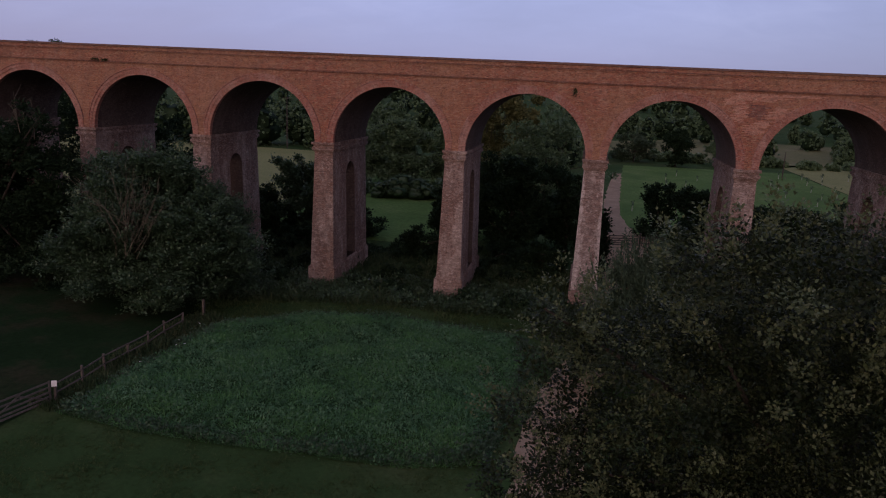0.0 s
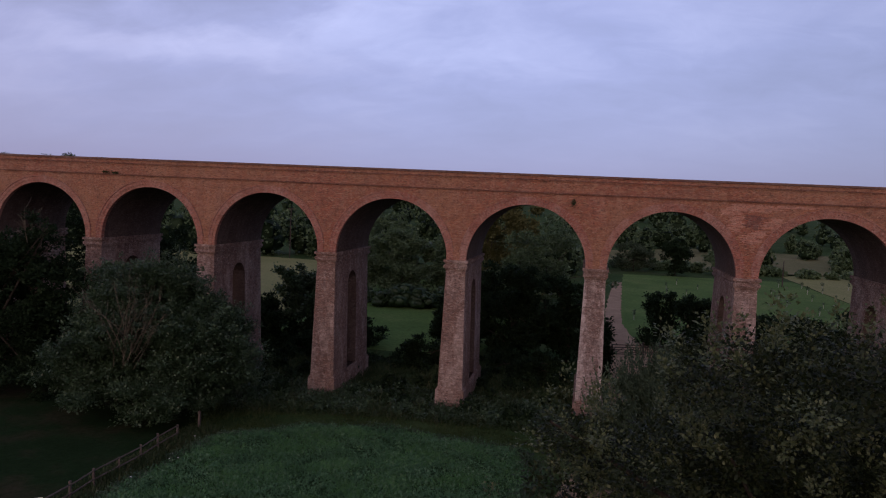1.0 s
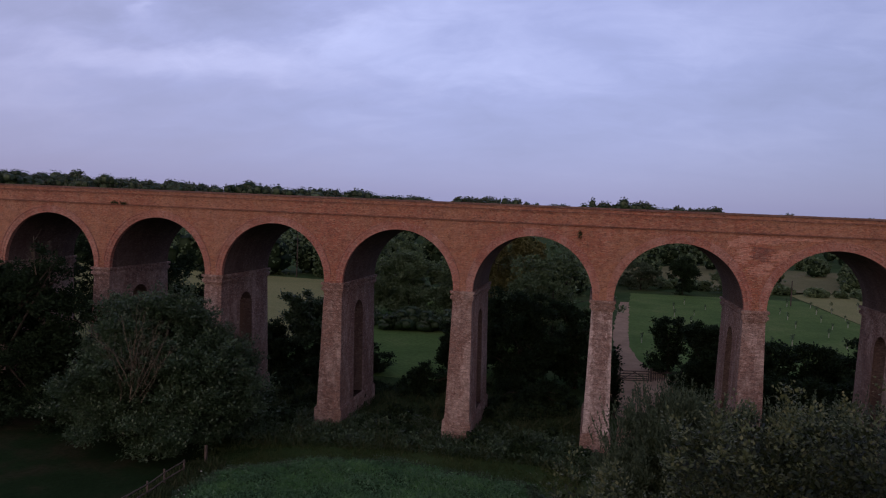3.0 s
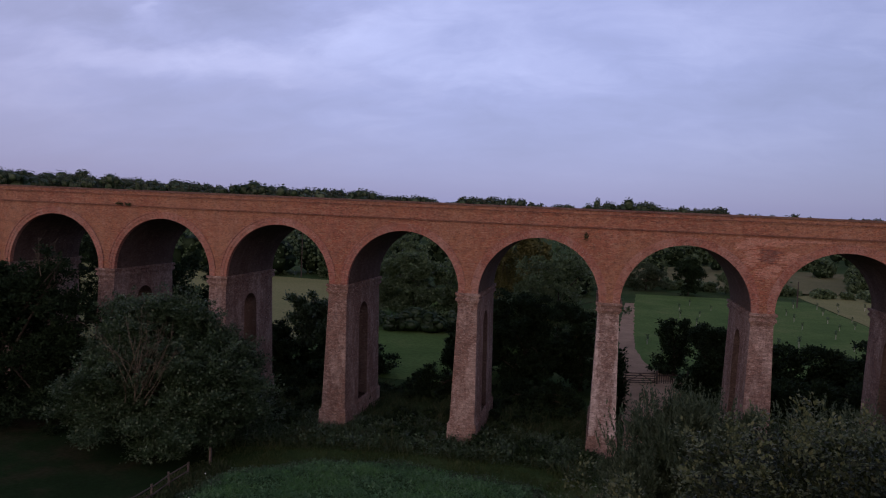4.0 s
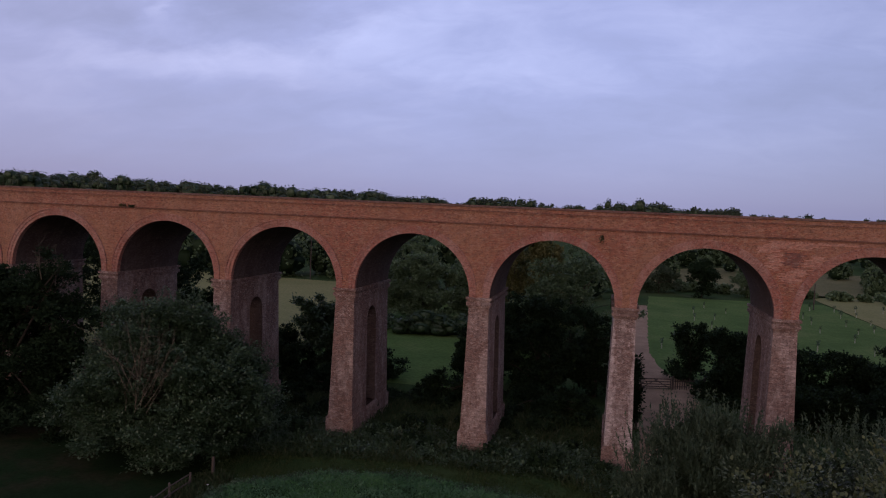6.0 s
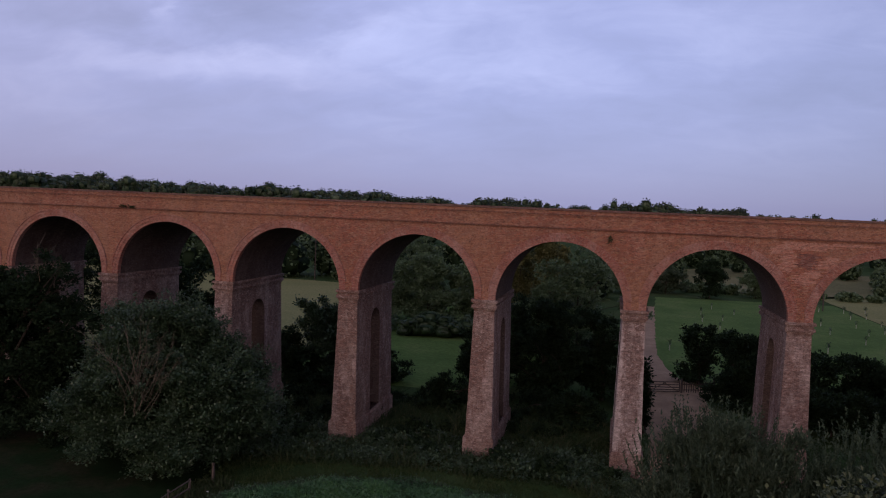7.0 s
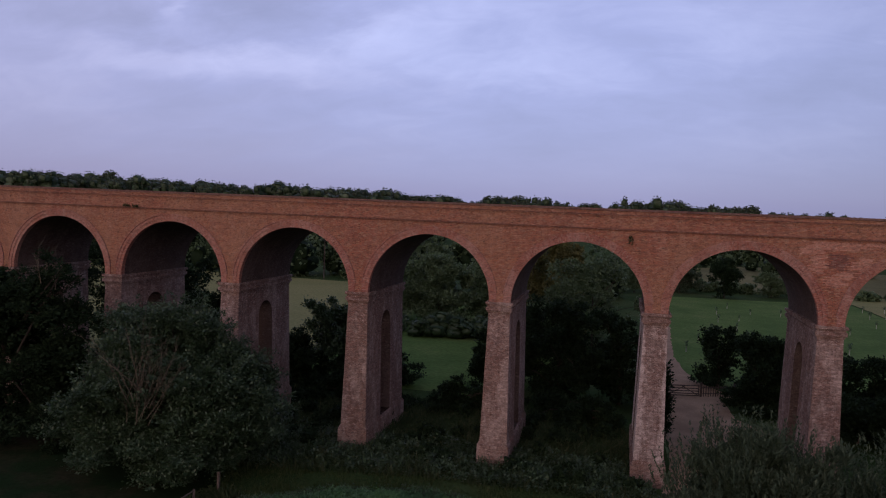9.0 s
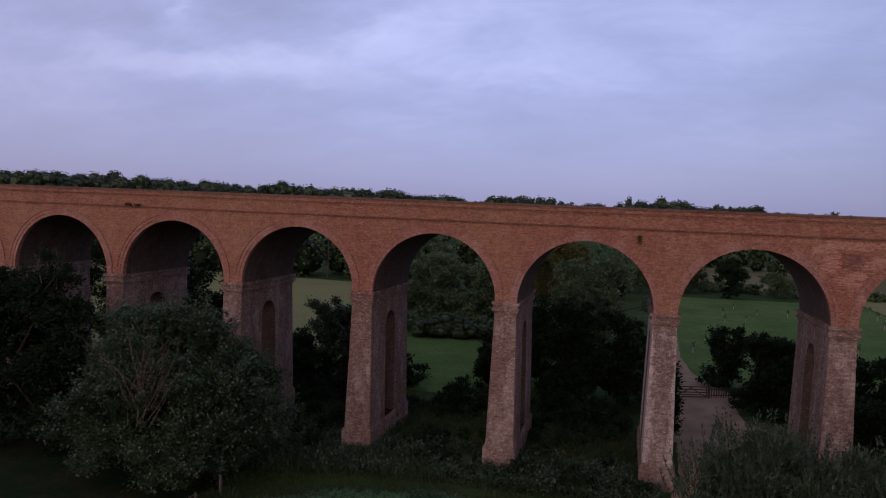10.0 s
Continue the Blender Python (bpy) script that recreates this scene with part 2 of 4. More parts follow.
def leaf_material(name, a, b, c, trans=0.25, rough=0.7, spec=0.08, dapple=0.45, depth=(0.35, 0.6, 0.6)):
    m = Mat(name, rough, spec)
    r = m.island()
    r = m.math("ADD", m.math("MULTIPLY", r, 0.66), 0.15)
    col = m.ramp(r, (0.0, a), (0.5, b), (1.0, c))
    col = m.mix(m.ramp(m.noise(dapple, 3.0), (depth[0], depth[2]), (depth[1], 0.0)), col, a)
    m.plug(m.b.inputs["Base Color"], col)
    tr = m.n.new("ShaderNodeBsdfTranslucent")
    m.l.new(col, tr.inputs[0])
    mx = m.n.new("ShaderNodeMixShader")
    mx.inputs[0].default_value = trans
    m.l.new(m.b.outputs[0], mx.inputs[1])
    m.l.new(tr.outputs[0], mx.inputs[2])
    m.l.new(mx.outputs[0], m.n["Material Output"].inputs[0])
    return m.m


M_LEAF = leaf_material("green_leaf", (0.022, 0.043, 0.018), (0.044, 0.082, 0.037), (0.105, 0.155, 0.085), rough=0.45, spec=0.3)
# inner oak leaves: the shade within the crown is put into this darker green
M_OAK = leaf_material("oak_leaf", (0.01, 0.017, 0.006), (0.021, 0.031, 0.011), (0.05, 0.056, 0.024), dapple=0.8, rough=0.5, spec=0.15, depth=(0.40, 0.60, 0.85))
# skyline trees: distance haze is put into this greyed leaf colour
M_FAR_LEAF = leaf_material("hazed_far_leaf", (0.045, 0.062, 0.038), (0.075, 0.095, 0.06), (0.16, 0.17, 0.11))
# yellowing tip leaves, made paler still for light painted on the outer crown
M_OAK_TIP = leaf_material("lit_yellowing_oak_leaf", (0.046, 0.064, 0.024), (0.085, 0.108, 0.046), (0.18, 0.185, 0.09), rough=0.5, spec=0.2)
M_WILLOW = leaf_material("willow_leaf", (0.035, 0.056, 0.03), (0.062, 0.092, 0.052), (0.13, 0.165, 0.10))
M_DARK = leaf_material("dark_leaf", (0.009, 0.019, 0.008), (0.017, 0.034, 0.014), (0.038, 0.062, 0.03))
M_OLIVE = leaf_material("olive_leaf", (0.075, 0.085, 0.03), (0.125, 0.125, 0.046), (0.19, 0.175, 0.07))
M_MID = leaf_material("mid_leaf", (0.05, 0.085, 0.036), (0.09, 0.142, 0.064), (0.165, 0.22, 0.115), rough=0.5, spec=0.2)
M_BLADE = leaf_material("meadow_blade", (0.06, 0.15, 0.05), (0.105, 0.24, 0.085), (0.17, 0.3, 0.13), 0.3, dapple=0.28)
M_REED = leaf_material("reed_blade", (0.026, 0.048, 0.02), (0.046, 0.072, 0.03), (0.12, 0.11, 0.06), 0.3)
M_WEED = leaf_material("weed_leaf", (0.045, 0.11, 0.048), (0.08, 0.17, 0.08), (0.16, 0.25, 0.14), 0.25, dapple=0.3)
M_LAWN_BLADE = leaf_material("lawn_blade", (0.035, 0.058, 0.018), (0.055, 0.082, 0.027), (0.095, 0.10, 0.045), 0.3)
mb = Mat("bark", 0.9)
M_BARK = mb.done(mb.ramp(mb.noise(3.0, 5.0, 0.6, stretch=(4, 4, 0.7)), (0.3, (0.022, 0.018, 0.014)), (0.7, (0.06, 0.05, 0.038))), mb.noise(8.0), 0.6)
mw = Mat("weathered_wood", 0.85)
M_WOOD = mw.done(mw.ramp(mw.noise(2.5, 5.0, 0.6, stretch=(6, 6, 1)), (0.3, (0.05, 0.042, 0.034)), (0.7, (0.12, 0.102, 0.085))), mw.noise(14.0), 0.5)
mt = Mat("bare_twig", 0.85)
M_TWIG = mt.done(mt.ramp(mt.noise(2.0), (0.3, (0.06, 0.052, 0.036)), (0.7, (0.115, 0.10, 0.07))))


# ---- mesh helpers ----
def mesh_from(name, verts, faces, material):
    verts, faces = np.asarray(verts, np.float32), np.asarray(faces, np.int32)
    me = bpy.data.meshes.new(name)
    k = faces.shape[1]
    me.vertices.add(len(verts))
    me.vertices.foreach_set("co", verts.ravel())
    me.loops.add(faces.size)
    me.loops.foreach_set("vertex_index", faces.ravel())
    me.polygons.add(len(faces))
    me.polygons.foreach_set("loop_start", np.arange(0, faces.size, k, dtype=np.int32))
    me.polygons.foreach_set("loop_total", np.full(len(faces), k, np.int32))
    me.update(calc_edges=True)
    me.materials.append(material)
    return me


def under(name, me, parent, label=""):
    ob = new(name, me)
    ob.parent = parent
    return tagged(ob, label) if label else ob


def part(name, bm, material, parent, label=""):
    me = bpy.data.meshes.new(name)
    bm.normal_update()
    bm.to_mesh(me)
    bm.free()
    me.materials.append(material)
    return under(name, me, parent, label)


def box(bm, x0, x1, y0, y1, z0, z1):
    v = [bm.verts.new(p) for p in ((x0, y0, z0), (x1, y0, z0), (x1, y1, z0), (x0, y1, z0), (x0, y0, z1), (x1, y0, z1), (x1, y1, z1), (x0, y1, z1))]
    for f in ((3, 2, 1, 0), (4, 5, 6, 7), (0, 1, 5, 4), (1, 2, 6, 5), (2, 3, 7, 6), (3, 0, 4, 7)):
        bm.faces.new([v[i] for i in f])


def tube(points, radii, sides=6):
    """Vertices and quads of a tapered tube along points."""
    verts, faces = [], []
    pts = [Vector(p) for p in points]
    for i, p in enumerate(pts):
        d = (pts[min(i + 1, len(pts) - 1)] - pts[max(i - 1, 0)]).normalized()
        a = d.cross(Vector((0.31, 0.95, 0.1))).normalized()
        b = d.cross(a)
        for s_ in range(sides):
            w = 2 * math.pi * s_ / sides
            verts.append(p + radii[i] * (math.cos(w) * a + math.sin(w) * b))
    for i in range(len(pts) - 1):
        for s_ in range(sides):
            a0, b0 = i * sides + s_, i * sides + (s_ + 1) % sides
            faces.append((a0, b0, b0 + sides, a0 + sides))
    return verts, faces


def tubes_mesh(name, runs, material, sides=6):
    verts, faces = [], []
    for pts, radii in runs:
        v, f = tube(pts, radii, sides)
        o = len(verts)
        verts += v
        faces += [tuple(i + o for i in q) for q in f]
    return mesh_from(name, [tuple(v) for v in verts], faces, material)


def leaves(rng, centres, out, spread, per, size, droop=0.0, slim=0.33, follow=0.8):
    """Folded leaf blades along short twigs; out: the way each twig points."""
    n = len(centres) * per
    way = out + rng.normal(0, 0.45, out.shape) + np.array([0, 0, 0.35 - droop])
    way /= np.linalg.norm(way, axis=1)[:, None]
    run = rng.uniform(0.8, 2.6, (len(centres), 1)) * spread
    o = np.repeat(way, per, axis=0)
    c = np.repeat(centres, per, axis=0) + o * np.repeat(run, per, axis=0) * rng.uniform(-0.6, 1.0, (n, 1))
    p = c + rng.normal(0, 0.5, (n, 3)) * spread
    d = follow * o + rng.normal(0, 0.75, (n, 3))
    d[:, 2] -= droop + 0.15
    d /= np.linalg.norm(d, axis=1)[:, None]
    flat = np.array([0, 0, 1.0]) + rng.normal(0, 0.6, (n, 3))
    s = np.cross(d, flat)
    s /= np.linalg.norm(s, axis=1)[:, None] + 1e-6
    up = np.cross(s, d)
    L = (size * rng.uniform(0.6, 1.4, n))[:, None]
    W = L * slim
    v = np.stack([p - d * L * 0.5, p + s * W + up * W * 0.3, p + d * L * 0.5, p - s * W + up * W * 0.3], 1)
    return v.reshape(-1, 3)


def tufts(rng, centres, out, radius, per, size, slim=0.33, droop=0.0):
    """Rosettes of folded leaves at the twig ends, tilted together towards the light."""
    m = len(centres)
    n = m * per
    way = out + rng.normal(0, 0.35, out.shape) + np.array([0, 0, 0.55 - droop])
    way /= np.linalg.norm(way, axis=1)[:, None]
    o = np.repeat(way, per, axis=0)
    r = np.repeat(radius * rng.uniform(0.55, 1.35, (m, 1)), per, axis=0)
    off = rng.normal(0, 0.55, (n, 3)) * np.array([1, 1, 0.7])
    p = np.repeat(centres, per, axis=0) + (off + o * rng.uniform(-0.5, 0.6, (n, 1))) * r
    d = off + 0.55 * o + rng.normal(0, 0.3, (n, 3))
    d[:, 2] -= droop
    d /= np.linalg.norm(d, axis=1)[:, None] + 1e-6
    flat = 0.6 * o + np.array([0, 0, 0.7]) + rng.normal(0, 0.32, (n, 3))
    s = np.cross(d, flat)
    s /= np.linalg.norm(s, axis=1)[:, None] + 1e-6
    up = np.cross(s, d)
    L = (size * rng.uniform(0.6, 1.4, n))[:, None]
    W = L * slim
    v = np.stack([p - d * L * 0.5, p + s * W + up * W * 0.3, p + d * L * 0.5, p - s * W + up * W * 0.3], 1)
    return v.reshape(-1, 3)


def quads(n):
    return np.arange(n * 4, dtype=np.int32).reshape(-1, 4)


def crown_points(rng, lobes, count, inner=0.25, top=0.0):
    """Clump centres over the skins of lobes (centre, radii) and the way they face; top: the share kept to the upper skins."""
    area = np.array([r[0] * r[2] for _, r in lobes])
    pick = rng.choice(len(lobes), count, p=area / area.sum())
    c = np.array([l[0] for l in lobes], float)[pick]
    r = np.array([l[1] for l in lobes], float)[pick]
    d = rng.normal(0, 1, (count, 3))
    d /= np.linalg.norm(d, axis=1)[:, None]
    d[:, 2] = np.where(rng.random(count) < top, np.abs(d[:, 2]), d[:, 2])
    t = np.where(rng.random(count) < inner, rng.uniform(0.3, 0.9, count), rng.uniform(0.85, 1.1, count))[:, None]
    return c + d * r * t, d


def lumpy_lobes(rng, centre, radii, n, lump=0.42, core=0.74, reach=(0.66, 0.92)):
    """A crown as one core and many smaller lobes on its skin."""
    cx, cy, cz = centre
    out = [(centre, tuple(core * v for v in radii))]
    for i in range(n):
        d = rng.normal(0, 1, 3)
        d /= np.linalg.norm(d)
        if d[2] < -0.55:
            d[2] *= -1
        k = rng.uniform(*reach)
        q = lump * rng.uniform(0.5, 1.3)
        out.append(((cx + d[0] * radii[0] * k, cy + d[1] * radii[1] * k, cz + d[2] * radii[2] * k), tuple(q * v for v in radii)))
    return out


def bough_lobes(rng, lobes, each, size=0.42, full=0.52):
    """Flat boughs over the skins of lobes, with gaps between them."""
    out = [(c, tuple(full * v for v in r)) for c, r in lobes]
    for c, r in lobes:
        for i in range(each):
            d = rng.normal(0, 1, 3)
            d /= np.linalg.norm(d)
            q = size * rng.uniform(0.6, 1.3)
            m_ = (r[0] + r[1]) / 2
            out.append(((c[0] + d[0] * r[0] * 0.95, c[1] + d[1] * r[1] * 0.95, c[2] + d[2] * r[2] * 0.95), (m_ * q, m_ * q, r[2] * q * 0.5)))
    return out


def branch_runs(rng, foot, height, lobes, trunk_r, count):
    """A trunk and limbs that reach into the lobes."""
    fx, fy, fz = foot
    top = (fx + rng.normal(0, 0.2), fy + rng.normal(0, 0.2), fz + height * 0.62)
    trunk = [foot, (fx + 0.1, fy, fz + height * 0.2), (fx - 0.05, fy + 0.1, fz + height * 0.42), top]
    runs = [(trunk, [trunk_r * 1.25, trunk_r, trunk_r * 0.75, trunk_r * 0.4])]
    for i in range(count):
        t = rng.uniform(0.25, 0.95)
        a = Vector(trunk[0]).lerp(Vector(top), t)
        b = Vector(lobes[rng.integers(0, len(lobes))][0]) + Vector(rng.normal(0, 0.5, 3))
        mid_ = a.lerp(b, 0.5) + Vector((rng.normal(0, 0.3), rng.normal(0, 0.3), rng.uniform(0, 0.6)))
        runs.append(([a, mid_, b], [trunk_r * 0.38, trunk_r * 0.24, trunk_r * 0.07]))
    return runs


def tree(name, label, foot, height, lobes, leaf_mat, clumps, per, leaf, spread, seed, trunk_r=0.25, limbs=14, inner=0.25, droop=0.0, category="tree", thin=None, boughs=0, top=0.0, bough=0.42, slim=0.33, full=0.52, tips=None):
    rng = np.random.default_rng(seed)
    root = tagged(new(name), label, category)
    root.location = foot
    f = np.array(foot)
    lob = [(tuple(np.array(c) - f), r) for c, r in lobes]
    under("trunk", tubes_mesh("trunk", branch_runs(rng, (0, 0, 0), height, lob, trunk_r, limbs), M_BARK), root)
    if boughs:
        lob = bough_lobes(rng, lob, boughs, bough, full)
    c, o = crown_points(rng, lob, clumps, inner, top)
    keep = c[:, 2] > 0.05
    if thin:
        (tx, ty, tz), tr_, share = thin
        near = np.linalg.norm((c - np.array((tx, ty, tz))) / np.array(tr_), axis=1) < 1
        keep &= ~(near & (rng.random(len(c)) > share))
    v = tufts(rng, c[keep], o[keep], spread, per, leaf, slim, droop)
    under("crown", mesh_from("crown", v, quads(len(v) // 4), leaf_mat), root)
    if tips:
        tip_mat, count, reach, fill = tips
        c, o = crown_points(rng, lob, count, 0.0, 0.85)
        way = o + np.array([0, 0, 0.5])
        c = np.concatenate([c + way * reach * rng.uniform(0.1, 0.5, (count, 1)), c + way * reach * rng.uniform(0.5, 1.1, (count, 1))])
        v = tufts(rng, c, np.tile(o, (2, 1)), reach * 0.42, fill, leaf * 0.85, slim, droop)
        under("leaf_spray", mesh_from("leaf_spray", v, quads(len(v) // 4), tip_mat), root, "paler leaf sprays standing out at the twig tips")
    return root


# ---- ground ----
G = -1.5


def smooth(a, b, v):
    t = np.clip((v - a) / (b - a), 0, 1)
    return t * t * (3 - 2 * t)


def height_at(x, y):
    x, y = np.asarray(x, float), np.asarray(y, float)
    roll = 0.12 * np.sin(x * 0.21 + 1.0) * np.sin(y * 0.17) + 0.05 * np.sin(x * 0.7) * np.cos(y * 0.6)
    roll = roll * (1 - smooth(58, 88, y))
    far = smooth(190, 560, y) * (12 + 4.5 * smooth(-180, -420, x))
    return G + roll * 0.6 + far


def graded(near, far, step):
    a = list(np.arange(near[0], near[1] + step, step))
    lo, hi, w = near[0], a[-1], step
    while hi < far[1]:
        w *= 1.18
        hi += w
        a.append(hi)
    w = step
    while lo > far[0]:
        w *= 1.18
        lo -= w
        a.insert(0, lo)
    return np.array(a)


def ground_sheet():
    xs, ys = graded((-75, 25), (-3200, 3200), 1.0), graded((-5, 110), (-2500, 4500), 1.0)
    X, Y = np.meshgrid(xs, ys)
    Z = height_at(X, Y)
    v = np.stack([X.ravel(), Y.ravel(), Z.ravel()], 1)
    nx, ny = len(xs), len(ys)
    i = (np.arange(ny - 1)[:, None] * nx + np.arange(nx - 1)[None, :]).ravel()
    f = np.stack([i, i + 1, i + nx + 1, i + nx], 1)
    ob = new("ground", mesh_from("ground", v, f, M_LAWN))
    return tagged(ob, "dark green mown grass and rough ground reaching the horizon", "ground", kind="structure")


ground_sheet()


def mound(x, y):
    """How high the matted growth of the meadow stands over the ground."""
    x, y = np.asarray(x, float), np.asarray(y, float)
    d = np.minimum(np.minimum(x + 33.2, -11.9 - x), np.minimum(y - 27.5, 46.0 - y - 0.03 * np.abs(x + 20)))
    d = np.minimum(d, (-(x + 30.2) * -0.62 - (y - 43.3) * 0.78))
    bumps = 0.5 + 0.5 * np.sin(x * 0.55 + 0.8 * np.sin(y * 0.4)) * np.sin(y * 0.62 + 0.5 * x * 0.3)
    return smooth(0.0, 2.0, d) * (0.30 + 0.22 * bumps)


def patch(name, label, category, outline, material, lift, step=1.0, kind="structure", swell=None):
    """A sheet laid over the ground inside an outline, with a ragged edge."""
    bm = bmesh.new()
    pts = [Vector((x, y, 0)) for x, y in outline]
    ring = []
    for a, b in zip(pts, pts[1:] + pts[:1]):
        n = max(1, int((b - a).length / step))
        for i in range(n):
            p = a.lerp(b, i / n)
            w = noise.noise(p * 0.6) * 0.35 * min(1, step)
            ring.append(bm.verts.new((p.x + w, p.y - w, 0)))
    bm.faces.new(ring)
    bmesh.ops.triangulate(bm, faces=bm.faces[:])
    for i in range(4):
        long_ = [e for e in bm.edges if e.calc_length() > step * 2.0]
        if not long_ or len(bm.verts) > 9000:
            break
        bmesh.ops.subdivide_edges(bm, edges=long_, cuts=1)
        bmesh.ops.triangulate(bm, faces=bm.faces[:])
    for v in bm.verts:
        v.co.z = float(height_at(v.co.x, v.co.y)) + lift + (float(swell(v.co.x, v.co.y)) if swell else 0.0)
    bm.normal_update()
    for f in bm.faces:
        if f.normal.z < 0:
            f.normal_flip()
    me = bpy.data.meshes.new(name)
    bm.to_mesh(me)
    bm.free()
    me.materials.append(material)
    return tagged(new(name, me), label, category, kind=kind)


MEADOW = [(-33.6, 27.6), (-28.5, 27.0), (-21.7, 27.1), (-16.0, 27.1), (-12.6, 28.2), (-12.1, 31), (-11.6, 37), (-11.0, 42), (-12.5, 45.6), (-22.0, 47.0), (-28.6, 44.6), (-31.8, 42.0), (-33.2, 36)]
patch("meadow", "rough green meadow of uncut grass and weeds", "meadow", MEADOW, M_MEADOW, 0.05, 0.6, swell=mound)
# Brownish rough grass; the shade of the trees beside it is in this colour.
M_PASTURE = ground_material("shaded_pasture", (0.008, 0.019, 0.006), (0.012, 0.025, 0.009), (0.034, 0.029, 0.017), 3.0, patch=0.22)
patch("pasture", "rough pasture beyond the fence, tree shade in its dark colour", "field", [(-34.9, 24.5), (-34.8, 43.4), (-38, 49), (-50, 52.5), (-75, 52.5), (-110, 40), (-110, 15), (-60, 12), (-38, 20)], M_PASTURE, 0.04, 2.0)
patch("path", "pale gravel footpath running under the viaduct", "path", [(-11.6, 8), (-11.3, 26.5), (-11.2, 30.4), (-10.7, 37), (-9.6, 42), (-8.0, 48), (-6.9, 56), (-6.6, 64), (-7.2, 70), (-6.6, 76), (-6.0, 84), (-6.0, 92), (-5.9, 112), (-3.4, 153), (-1.6, 153), (-3.5, 112), (-3.9, 100), (-3.3, 92), (-2.2, 86.0), (0.6, 81.0), (-0.6, 77.5), (-0.4, 72.5), (2.0, 69), (0.6, 64), (-2.6, 56), (-4.8, 48), (-6.9, 42), (-7.9, 37), (-8.2, 30.4), (-8.2, 26.5), (-8.4, 8)], M_GRAVEL, 0.06)
patch("hay_field", "pale mown hay field behind the viaduct", "field", [(-150, 160), (-62, 158), (-50, 132), (-49, 98), (-45, 76), (-75, 74), (-150, 84)], M_HAY, 0.03, 4.0)
patch("green_field", "green grass field behind the viaduct", "field", [(-50, 140), (-34, 130), (-18, 100), (-20, 71), (-44, 71), (-49, 100)], M_FAR_GRASS, 0.035, 4.0)
patch("orchard_field", "green field planted with young trees", "field", [(-1.4, 154), (-0.4, 172), (38.4, 178), (38.6, 136), (40, 112), (38, 98), (20, 88), (2, 85), (-3.0, 87), (-4.4, 92), (-4.8, 100), (-4.5, 112)], M_FAR_GRASS, 0.03, 4.0)
M_ROUGH = ground_material("rough_pale_grass", (0.09, 0.095, 0.045), (0.13, 0.13, 0.06), (0.17, 0.16, 0.085), 1.2, 0.4, 0.05)
patch("rough_slope", "rough pale grass slope behind the field", "field", [(-6, 196), (20, 192), (90, 205), (120, 262), (30, 268), (-4, 240)], M_ROUGH, 0.35, 6.0)
patch("stubble_field", "pale stubble field beyond the orchard", "field", [(38.8, 136), (38.8, 191), (62, 212), (120, 225), (190, 200), (110, 120), (62, 104), (40, 110)], M_HAY, 0.1, 5.0)


# ---- viaduct ----
X0, PITCH, FACE, BACK = -19.05, 10.48, 53.2, 61.7
SPRING, TOP, HALF = 10.12, 15.6, 0.75
R_IN = PITCH / 2 - HALF
PIERS = range(-8, 6)
viaduct = tagged(new("viaduct"), "long red brick railway viaduct with tall round arches", "viaduct")


def half_width(z):
    return HALF + 0.024 * max(0.0, 9.4 - z)


def front_y(z):
    return FACE + 0.02 - 0.02 * max(0.0, 9.4 - z)


def pier_shaft():
    """Battered pier, pierced from side to side by a tall round-headed opening."""
    bm = bmesh.new()
    mid_y, w, spring, base = (FACE + BACK) / 2, 1.12, 7.2, 0.2
    lo, hi = G - 0.6, 9.42

    def back_y(z):
        return FACE + BACK - front_y(z)

    def at(sx, y, z):
        return bm.verts.new((sx * half_width(z), y, z))

    arc = [(mid_y - w * math.cos(a), spring + w * math.sin(a)) for a in np.linspace(0, math.pi, 13)]
    hole = [(mid_y - w, base)] + arc + [(mid_y + w, base)]
    for sx in (-1, 1):
        rows = [lo, base, 2.5, 5.0, spring, hi]
        for a, b in zip(rows[:-1], rows[1:]):
            if b <= spring:
                for fy, gy in (((front_y), (lambda z: mid_y - w)), ((lambda z: mid_y + w), back_y)):
                    bm.faces.new([at(sx, fy(a), a), at(sx, gy(a), a), at(sx, gy(b), b), at(sx, fy(b), b)])
        bm.faces.new([at(sx, mid_y - w, lo), at(sx, mid_y + w, lo), at(sx, mid_y + w, base), at(sx, mid_y - w, base)])
        for (y0, z0), (y1, z1) in zip(arc[:-1], arc[1:]):
            bm.faces.new([at(sx, y0, z0), at(sx, y1, z1), at(sx, y1, hi), at(sx, y0, hi)])
        bm.faces.new([at(sx, front_y(spring), spring), at(sx, mid_y - w, spring), at(sx, mid_y - w, hi), at(sx, front_y(hi), hi)])
        bm.faces.new([at(sx, mid_y + w, spring), at(sx, back_y(spring), spring), at(sx, back_y(hi), hi), at(sx, mid_y + w, hi)])
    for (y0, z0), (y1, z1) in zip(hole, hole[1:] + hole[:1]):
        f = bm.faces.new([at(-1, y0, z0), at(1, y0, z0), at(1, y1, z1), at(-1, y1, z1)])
        # inner faces of the opening: shade comes from the darker brick colour
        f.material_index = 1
    for fy in (front_y, back_y):
        for a, b in zip((lo, 2.0, 5.0), (2.0, 5.0, hi)):
            bm.faces.new([at(-1, fy(a), a), at(1, fy(a), a), at(1, fy(b), b), at(-1, fy(b), b)])
    bmesh.ops.remove_doubles(bm, verts=bm.verts[:], dist=0.001)
    bmesh.ops.recalc_face_normals(bm, faces=bm.faces[:])
    return bm


